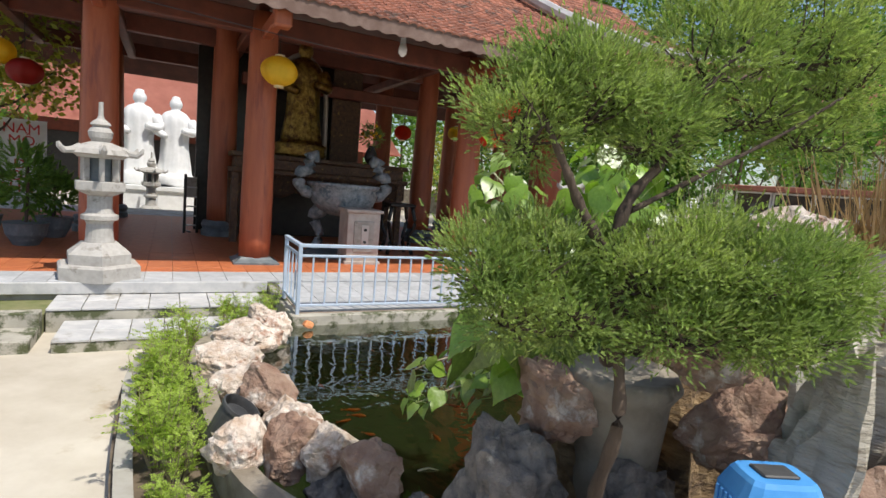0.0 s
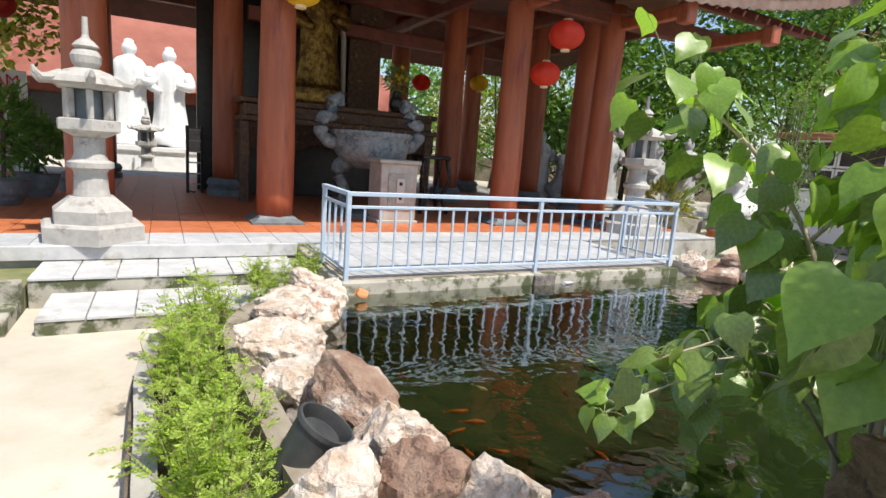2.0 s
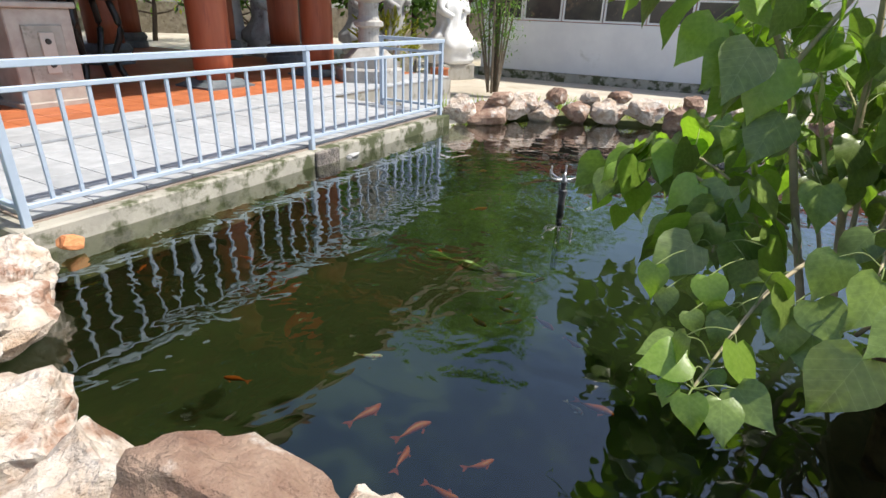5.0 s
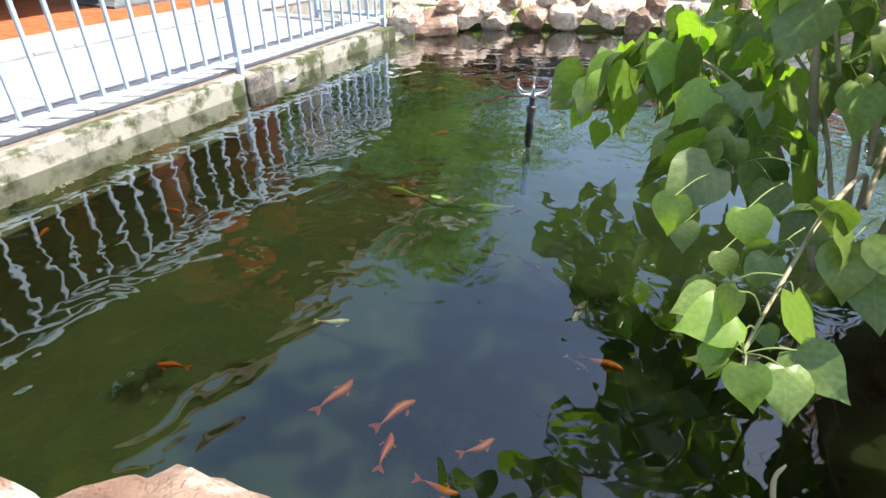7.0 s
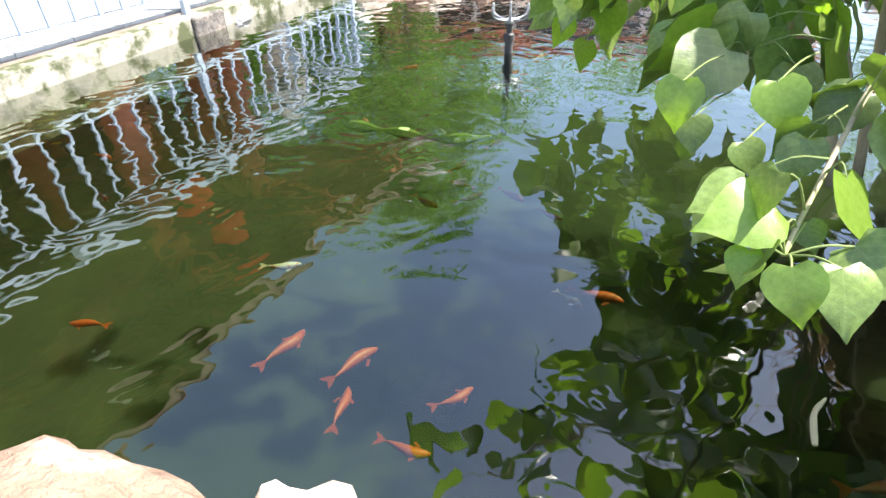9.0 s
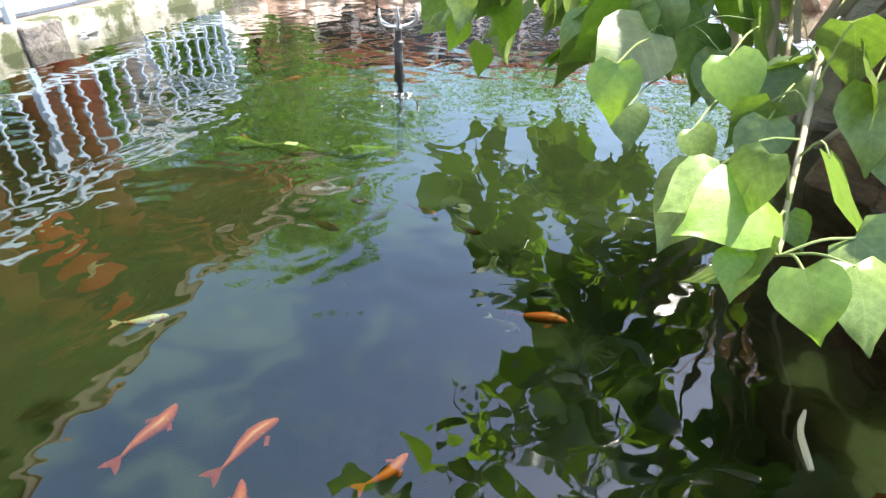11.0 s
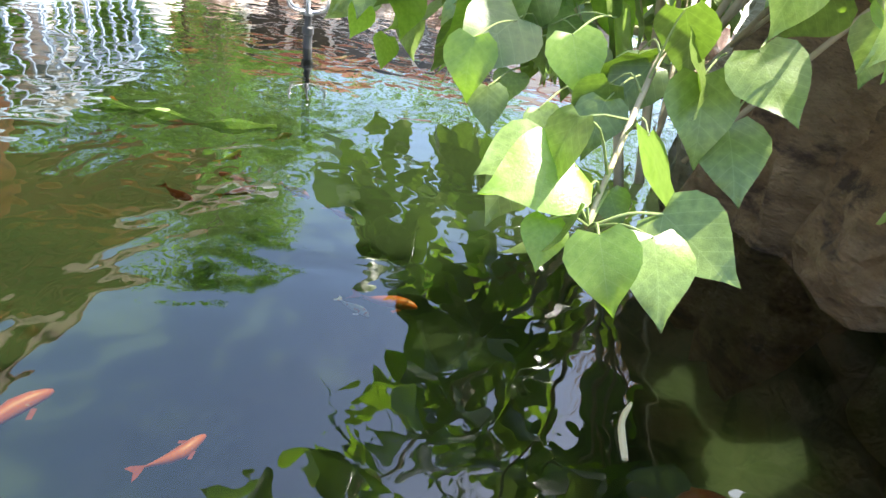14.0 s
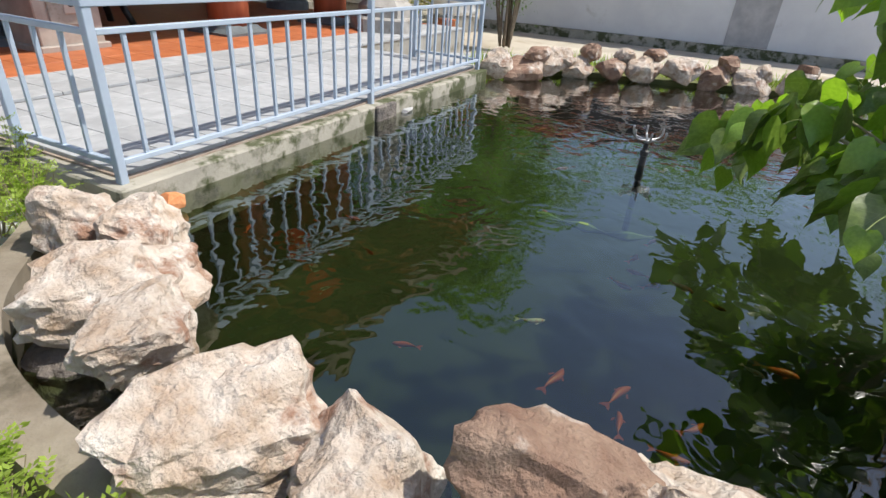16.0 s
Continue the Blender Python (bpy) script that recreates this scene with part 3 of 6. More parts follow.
# rockery
for k, (x, y, top, sx, sy, sz, turn, mt, lb, tl) in enumerate([
        (1.56, 3.74, 1.16, 0.25, 0.20, 0.46, 20, "rock_grey", "craggy dark grey rock with pale ridges", 8),
        (1.78, 4.05, 1.42, 0.28, 0.22, 0.20, -15, "rock_brown", "brown square-edged boulder in the rockery", 5),
        (1.96, 4.24, 1.15, 0.50, 0.38, 0.42, 40, "rock_ochre", "layered ochre rock overhanging the water", 14),
        # ochre in place of pale limestone: shade of the dark gap put into colour
        (2.38, 4.60, 2.02, 0.50, 0.40, 1.05, 0, "rock_ochre", "banded rockery face, dark ochre to paint the gap's shade", 3),
        (2.72, 4.15, 1.48, 0.24, 0.22, 0.28, 50, "rock_brown", PINK, 20), (2.55, 4.05, 1.70, 0.20, 0.14, 0.12, 15, "rock_brown", PINK, 14),
        (2.25, 3.95, 0.98, 0.26, 0.22, 0.24, 70, "rock_grey", DARK, 0), (2.0, 3.55, 0.92, 0.38, 0.22, 0.25, 10, "rock_brown", "low brown rock at the rockery's foot", 4),
        (2.68, 3.62, 1.04, 0.36, 0.28, 0.34, 30, "rock_brown", "red-brown rock under the blue crate", 0),
        (3.30, 5.00, 2.20, 0.62, 0.50, 1.2, 12, "rock_layer", "tall banded limestone mass of the rockery", 4),
        (2.95, 4.85, 2.42, 0.40, 0.24, 0.17, 12, "rock", "flat sunlit pinkish rock on top of the rockery", -6), (2.62, 4.95, 2.32, 0.26, 0.2, 0.15, 32, "rock", PALE, 9),
        (2.25, 4.65, 2.20, 0.2, 0.16, 0.22, 32, "rock_grey", "smooth grey stone between the juniper's limbs", 9),
        (3.9, 4.4, 1.3, 0.5, 0.5, 0.6, 40, "rock_brown", PINK, 0), (4.3, 5.2, 1.7, 0.6, 0.5, 0.8, 10, "rock_layer", "banded limestone behind the dry grass", 0),
        (1.35, 3.42, 0.60, 0.26, 0.15, 0.24, 0, "rock_brown", "low brown rock at the rockery's foot", 0)]):
    if y < 4.2:
        x, y, top = 2 + 0.93 * (x - 2), 0.99 + 0.93 * (y - 0.99), 2.355 + 0.93 * (top - 2.355)
    rock(x, y, top, sx, sy, sz, turn, 500 + k, M[mt], lb, tl, "rockery")
rock(2.98, 3.80, 1.90, 0.27, 0.24, 0.95, 8, 533, M["rock_layer"], "tall pale banded limestone pillar", 0, "rockery")
bm = bmesh.new()
lathe(bm, [(0.24, -0.1), (0.25, 0.5), (0.22, 0.9), (0.25, 1.3), (0.30, 1.38), (0.27, 1.44), (0.2, 1.42)], 24)
tagged(part("cement_stump", bm, M["kerb_brown"], smooth=True), "smooth brown cast cement stump behind the juniper", "planter").matrix_basis = pose(2.12, 3.98, 0.02)

# ---- kerbs and planting bed ----
def ribbon(pts, width, z0, z1, n=6):
    p = curve_pts([(x, y, 0) for x, y in pts], n)
    bm = bmesh.new()
    rows = []
    for i, c in enumerate(p):
        d = (p[min(i + 1, len(p) - 1)] - p[max(i - 1, 0)]).normalized()
        s = Vector((-d.y, d.x, 0)) * width / 2
        rows.append([bm.verts.new((q.x, q.y, z)) for q, z in ((c + s, z0), (c + s, z1), (c - s, z1), (c - s, z0))])
    for a, b in zip(rows, rows[1:]):
        for k in range(3):
            bm.faces.new((a[k], a[k + 1], b[k + 1], b[k]))
    bm.faces.new(rows[0])
    bm.faces.new(rows[-1][::-1])
    bmesh.ops.recalc_face_normals(bm, faces=bm.faces[:])
    return bm


OUTER = [(-2.95, 5.55), (-2.42, 4.92), (-1.86, 4.40), (-1.06, 3.66), (-0.2, 3.0), (0.9, 2.55), (2.2, 2.3), (4.5, 2.2)]
INNER_K = [(-2.30, 6.75), (-2.27, 5.90), (-1.90, 5.24), (-1.20, 4.60), (-0.58, 4.07), (0.15, 3.60), (1.1, 3.43), (1.9, 3.46), (2.6, 3.72)]
tagged(part("path_kerb", ribbon(OUTER, 0.12, -0.02, 0.17), M["cement"]), "low weathered cement kerb along the path", "kerb", kind="structure")
tagged(part("pond_kerb", ribbon(INNER_K, 0.15, -0.3, 0.42), M["kerb_brown"]), "curved cement wall of the pond", "kerb", kind="structure")
tagged(part("planting_bed", ribbon([((a[0] + b[0]) / 2, (a[1] + b[1]) / 2) for a, b in zip(OUTER, [(-2.3, 6.3), (-2.27, 5.75), (-1.5, 4.9), (-0.6, 4.1), (0.15, 3.6), (1.0, 3.5), (1.7, 3.7), (4.5, 4.5)])], 0.80, -0.02, 0.11), M["earth"]), "dry brown earth of the planting bed", "soil", kind="structure")
tagged(part("far_bank", ribbon([(2.3, 11.55), (3.4, 11.6), (4.7, 10.95), (6.0, 10.3), (7.0, 9.2), (7.4, 7.6)], 1.1, -0.02, 0.36), M["moss"]), "grassy bank behind the pond's rocks", "ground", kind="structure")
tagged(part("paved_walk", ribbon([(1.5, 13.2), (4.5, 12.9), (7.0, 11.4), (9.0, 9.0)], 1.6, -0.02, 0.16), M["grey_tile"]), "grey paved walk behind the pond", "walkway", kind="structure")

# ---- leaves ----
def leaf_material(name, c1, c2, glow, thru):
    m = mat(name, c1, c2, 9, 0.30, 0.15, 40, vary=0.22, through_light=glow, spec=0.85, thru=thru)
    N, L = m.node_tree.nodes, m.node_tree.links
    b = N["Principled BSDF"]
    co = N.new("ShaderNodeTexCoord")
    sp = N.new("ShaderNodeSeparateXYZ")
    L.new(co.outputs["Object"], sp.inputs[0])
    ab = N.new("ShaderNodeMath"); ab.operation = "ABSOLUTE"
    L.new(sp.outputs["X"], ab.inputs[0])
    sl = N.new("ShaderNodeMath"); sl.operation = "MULTIPLY_ADD"; sl.inputs[1].default_value = -0.8
    L.new(ab.outputs[0], sl.inputs[0])
    L.new(sp.outputs["Y"], sl.inputs[2])
    pp = N.new("ShaderNodeMath"); pp.operation = "PINGPONG"; pp.inputs[1].default_value = 0.085
    L.new(sl.outputs[0], pp.inputs[0])
    mn = N.new("ShaderNodeMath"); mn.operation = "MINIMUM"
    L.new(pp.outputs[0], mn.inputs[0])
    L.new(ab.outputs[0], mn.inputs[1])
    lt = N.new("ShaderNodeMath"); lt.operation = "LESS_THAN"; lt.inputs[1].default_value = 0.006
    L.new(mn.outputs[0], lt.inputs[0])
    fac = N.new("ShaderNodeMath"); fac.operation = "MULTIPLY"; fac.inputs[1].default_value = 0.34
    L.new(lt.outputs[0], fac.inputs[0])
    src = b.inputs["Base Color"].links[0].from_socket
    mx = N.new("ShaderNodeMix"); mx.data_type = "RGBA"
    L.new(fac.outputs[0], mx.inputs["Factor"])
    L.new(src, mx.inputs["A"])
    mx.inputs["B"].default_value = (0.36, 0.46, 0.16, 1)
    L.new(mx.outputs["Result"], b.inputs["Base Color"])
    return m


M["leaf"] = leaf_material("fig_leaf", (0.145, 0.215, 0.042), (0.225, 0.315, 0.072), (1.1, 1.35, 0.4), 0.24)
# yellower copy for young leaves, and for sunlight painted onto upper ones
M["leaf_young_sunlit"] = leaf_material("young_fig_leaf", (0.20, 0.33, 0.04), (0.28, 0.42, 0.07), (1.4, 1.6, 0.5), 0.42)
M["stem"] = mat("grey_green_stem", (0.38, 0.32, 0.20), (0.50, 0.43, 0.28), 12, 0.8, 0.3, 50)
M["petiole"] = mat("leaf_stalk", (0.22, 0.28, 0.09), (0.28, 0.34, 0.12), 12, 0.6, 0.0)


def leaf_mesh(seed):
    """A heart-shaped leaf with a drawn-out tip, one unit long, base at the origin, growing along +y."""
    rr = random.Random(seed)
    prof = [(-0.02, 0.0), (0.0, 0.24), (0.10, 0.41), (0.24, 0.47), (0.40, 0.43), (0.56, 0.33), (0.72, 0.20), (0.86, 0.08), (1.0, 0.0)]
    fold, droop, wav, side = rr.uniform(0.04, 0.22), rr.uniform(0.08, 0.35), rr.uniform(0.01, 0.05), rr.uniform(-0.1, 0.1)
    bm = bmesh.new()
    rows = []
    for y, w in prof:
        row = []
        for s in (-1, -0.5, 0, 0.5, 1):
            back = -0.11 * abs(s) ** 1.5 * max(0, 1 - y / 0.3) if w > 0 else 0
            yy = y + back
            x = s * w
            z = fold * abs(x) - droop * yy * yy + wav * math.sin(9 * yy + 3 * s + seed) * abs(s) - 0.25 * x * x
            row.append(bm.verts.new((x + side * yy * yy, yy, z)))
        rows.append(row)
    for a, b in zip(rows, rows[1:]):
        for k in range(4):
            bm.faces.new((a[k], a[k + 1], b[k + 1], b[k]))
    bmesh.ops.remove_doubles(bm, verts=bm.verts[:], dist=0.0005)
    me = bpy.data.meshes.new("leaf")
    bm.to_mesh(me)
    bm.free()
    me.polygons.foreach_set("use_smooth", [True] * len(me.polygons))
    return me


LEAVES = [leaf_mesh(k) for k in range(6)]
LEAVES_YOUNG_SUNLIT = []
for me in LEAVES:
    c = me.copy()
    me.materials.append(M["leaf"])
    c.materials.append(M["leaf_young_sunlit"])
    LEAVES_YOUNG_SUNLIT.append(c)


def set_leaf(parent, base, way, up, size, young=False, pick=0):
    """A leaf whose blade starts at base and points along way, its upper side towards up. young: the yellower copy, also
    for leaves painted as sunlit.
    """
    y = Vector(way).normalized()
    z = Vector(up) - y * Vector(up).dot(y)
    z = z.normalized() if z.length > 1e-3 else y.orthogonal().normalized()
    x = y.cross(z)
    m = Matrix((x, y, z)).transposed().to_4x4()
    o = new("leaf", (LEAVES_YOUNG_SUNLIT if young else LEAVES)[pick % 6])
    o.parent = parent
    o.matrix_basis = Matrix.Translation(base) @ m @ Matrix.Scale(size, 4)
    return o


def fig_plant():
    pl = thing("fig_plant", "young sacred fig with large glossy heart-shaped green leaves", "plant")
    rr = random.Random(21)
    stalks = bmesh.new()
    branches = [   # points, radius, leaves along it, how far the twigs reach
        ([(1.95, 5.2, 0.3), (1.86, 5.42, 1.0), (1.70, 5.50, 1.55), (1.45, 5.62, 1.95), (1.15, 5.72, 2.25), (0.85, 5.8, 2.5)], 0.020, 62, 0.46),
        ([(2.1, 5.2, 0.3), (2.15, 5.42, 1.05), (2.16, 5.52, 1.7), (2.05, 5.55, 2.3), (1.9, 5.5, 2.65)], 0.020, 50, 0.44),
        ([(1.70, 5.50, 1.55), (1.95, 5.45, 1.95), (2.0, 5.3, 2.3)], 0.013, 24, 0.4),
        ([(1.9, 5.1, 0.5), (1.55, 4.95, 0.92), (1.2, 4.82, 0.93), (0.98, 4.72, 0.86), (0.73, 4.60, 0.73)], 0.010, 9, 0.17),
        ([(1.86, 5.42, 0.8), (1.65, 5.75, 0.98), (1.66, 6.12, 0.98), (1.72, 6.45, 0.86), (1.84, 6.65, 0.72)], 0.012, 34, 0.24),
        ([(1.86, 5.42, 0.7), (1.6, 5.42, 0.98), (1.42, 5.36, 0.96), (1.28, 5.22, 0.86)], 0.011, 30, 0.24),
        ([(1.86, 5.4, 0.85), (1.62, 5.85, 1.1), (1.52, 6.0, 0.95)], 0.009, 16, 0.22),
        ([(1.95, 5.0, 0.5), (1.75, 4.55, 1.2), (1.55, 4.15, 1.48), (1.42, 3.88, 1.55)], 0.010, 17, 0.2),
        ([(1.95, 5.0, 0.9), (1.45, 4.7, 1.12), (1.15, 4.5, 1.12)], 0.009, 12, 0.18),
        ([(2.0, 5.2, 0.8), (2.3, 5.5, 1.2), (2.5, 5.9, 1.5)], 0.012, 24, 0.36),
        ([(2.1, 5.2, 0.8), (2.22, 5.02, 1.6), (2.12, 4.95, 2.1), (1.9, 4.9, 2.5)], 0.014, 34, 0.4),
        ([(1.95, 5.0, 0.9), (1.4, 4.5, 1.3), (1.0, 4.25, 1.22), (0.82, 4.22, 1.12)], 0.008, 7, 0.12),
        ([(2.1, 5.3, 0.5), (2.3, 5.7, 0.9), (2.45, 6.2, 1.1), (2.5, 6.6, 0.9)], 0.012, 44, 0.42), ([(2.3, 5.3, 0.5), (2.75, 5.6, 0.9), (3.15, 5.9, 1.2)], 0.012, 42, 0.42),
        ([(2.0, 5.1, 0.9), (1.95, 4.85, 1.5), (1.85, 4.6, 1.9)], 0.012, 46, 0.36), ([(2.1, 5.2, 0.8), (2.2, 4.85, 1.5), (2.2, 4.55, 2.0)], 0.012, 40, 0.36),
        ([(2.1, 5.4, 0.6), (2.1, 5.85, 0.78), (2.18, 6.25, 0.68)], 0.012, 36, 0.33), ([(2.2, 5.5, 0.9), (2.38, 6.0, 1.5), (2.42, 6.5, 1.8)], 0.012, 38, 0.42)]
    for ctrl, rad, count, reach in branches:
        pts = curve_pts(ctrl, 8)
        part("stem", tube(bmesh.new(), pts, [rad * (1 - 0.6 * i / (len(pts) - 1)) for i in range(len(pts))], 8), M["stem"], pl, smooth=True)
        for k in range(count):
            f = 0.28 + 0.72 * (k + rr.random()) / count if rad > 0.015 else 0.42 + 0.58 * (k + rr.random()) / count
            i = f * (len(pts) - 1)
            a = pts[int(i)].lerp(pts[min(int(i) + 1, len(pts) - 1)], i - int(i))
            way = Vector((rr.gauss(-0.1, 0.6), rr.gauss(0, 0.6), rr.gauss(0.15, 0.5))).normalized()
            ln = reach * rr.uniform(0.3, 1.0)
            b = a + way * ln
            if b.z < WATER + 0.2:
                b.z = WATER + 0.2 + rr.random() * 0.1
            tube(stalks, curve_pts([a, a.lerp(b, 0.5) + Vector((0, 0, 0.03)), b], 3), [0.0028, 0.0025, 0.0022, 0.002, 0.002, 0.002, 0.0018], 5)
            flat = Vector((way.x, way.y, 0))
            tip = (flat * 0.8 + Vector((rr.gauss(0, 0.3), rr.gauss(0, 0.3), -rr.uniform(0.35, 1.3))))
            up = Vector((rr.gauss(0.25, 0.35), rr.gauss(-0.25, 0.35), 1.0))
            # above 1.6 m the yellower copy prevails, colouring in the sun on top
            set_leaf(pl, b, tip, up, rr.uniform(0.22, 0.30) if reach == 0.2 else rr.uniform(0.14, 0.255) if reach > 0.19 else rr.uniform(0.10, 0.17), rr.random() < (0.65 if b.z > 1.6 else 0.25), rr.randrange(6))
    hub = Vector((0.733, 4.597, 0.731))
    hero = [   # base, tip, young (also set for sunlit leaves): the spray that hangs lowest over the water
        ((0.661, 4.539, 0.765), (0.639, 4.468, 0.681), True),
        ((0.747, 4.506, 0.758), (0.700, 4.418, 0.678), False),
        ((0.824, 4.537, 0.763), (0.816, 4.396, 0.726), False),
        ((0.729, 4.649, 0.809), (0.575, 4.675, 0.792), True),
        ((0.733, 4.721, 0.814), (0.627, 4.759, 0.774), False),
        ((0.966, 4.778, 0.847), (0.910, 4.749, 0.755), False),
        ((1.094, 4.678, 0.916), (1.063, 4.596, 0.776), False),
        ((1.175, 4.630, 0.836), (1.109, 4.527, 0.735), False),
        ((0.960, 4.884, 0.941), (0.943, 4.804, 0.842), True),
        ((0.994, 5.105, 0.776), (0.967, 5.049, 0.689), False),
        ((1.110, 4.609, 0.980), (1.082, 4.492, 0.889), False),
        ((0.818, 4.257, 1.066), (0.734, 4.256, 0.897), False),
        ((0.923, 5.108, 0.883), (0.883, 5.075, 0.758), True),
        ((0.673, 4.631, 0.740), (0.627, 4.598, 0.686), True),
        ((0.941, 4.903, 0.794), (0.940, 4.840, 0.729), False),
        ((0.841, 4.643, 0.749), (0.827, 4.589, 0.708), False)]
    for k, (b, tip, young) in enumerate(hero):
        b, tip = Vector(b), Vector(tip)
        up = (-0.62 + 0.16 * math.sin(2.3 * k), -0.42 + 0.16 * math.sin(3.7 * k + 1), 0.75)
        root = hub if (b - hub).length < 0.2 else b + Vector((0.18, 0.05, 0.03))
        tube(stalks, curve_pts([root, root.lerp(b, 0.5) + Vector((0, 0, 0.012)), b], 4), 0.0022, 6)
        set_leaf(pl, b, tip - b, up, (tip - b).length * 0.98, young, k)
    part("leaf_stalk", stalks, M["petiole"], pl, "thin pale green leaf stalks")["kind"] = "stuff"
    return pl


fig_plant()

# ---- juniper ----
M["juniper"] = mat("juniper_needles", (0.21, 0.30, 0.085), (0.40, 0.47, 0.16), 3.0, 0.7, 0.0, vary=0.35, island=True, through_light=(1.1, 1.2, 0.7), spots=(0.17, 0.13, 0.06), spot_scale=4.0, spot_at=0.70)
M["bark"] = mat("dark_bark", (0.05, 0.035, 0.025), (0.12, 0.085, 0.06), 6, 0.95, 0.8, 30, stretch=(1, 1, 0.3), depth=0.02)


def sprig_cloud(centre, radii, count, seed, length=0.10, tufts=0):
    """Feathery scale-leaf sprays over an uneven mound: short stems with many fine blades, drawn together into tufts where asked."""
    rr = random.Random(seed)
    verts, faces = [], []
    c = Vector(centre)
    off = Vector((seed * 3.1, seed * 1.7, 0))
    heads = []
    for _ in range(tufts):
        d = Vector((rr.gauss(0, 1), rr.gauss(0, 1), rr.gauss(0.2, 1))).normalized()
        lump = 1 + 0.35 * noise.noise(d * 2.1 + off)
        heads.append((d, c + Vector((d.x * radii[0], d.y * radii[1], d.z * radii[2])) * rr.uniform(0.55, 1.0) * lump, rr.uniform(0.6, 1.3)))
    for _ in range(count):
        if heads:
            d, h, big = rr.choice(heads)
            q = Vector((rr.gauss(0, 1), rr.gauss(0, 1), rr.gauss(0, 0.8)))
            p = h + q * 0.040 * big + d * abs(rr.gauss(0, 0.03)) * big
            way = (d * 0.7 + q * 0.45 + Vector((0, 0, 0.5))).normalized()
        else:
            d = Vector((rr.gauss(0, 1), rr.gauss(0, 1), rr.gauss(0.15, 1))).normalized()
            lump = 1 + 0.45 * noise.noise(d * 2.1 + off) + 0.32 * noise.noise(d * 5.0 + off)
            p = c + Vector((d.x * radii[0], d.y * radii[1], d.z * radii[2])) * (rr.uniform(0.35, 1.0) ** 0.45) * lump
            way = (d + Vector((rr.gauss(0, 0.4), rr.gauss(0, 0.4), rr.gauss(0.35, 0.4)))).normalized()
        side = way.cross(Vector((rr.gauss(0, 1), rr.gauss(0, 1), rr.gauss(0, 1)))).normalized()
        ln = length * rr.uniform(0.6, 1.3)
        for k in range(9):
            f = k / 8
            a = p + way * ln * f
            s = 1 if k % 2 else -1
            t = (way * 0.9 + side * s * (0.75 - 0.4 * f)).normalized() * ln * (0.55 - 0.33 * f)
            w = (way.cross(side) * 0.085 + side * 0.05) * ln
            b = len(verts)
            verts += [a - w, a + w, a + t * 0.6 + w * 0.8, a + t, a + t * 0.6 - w * 0.8]
            faces += [(b, b + 1, b + 2, b + 3, b + 4)]
    return verts, faces


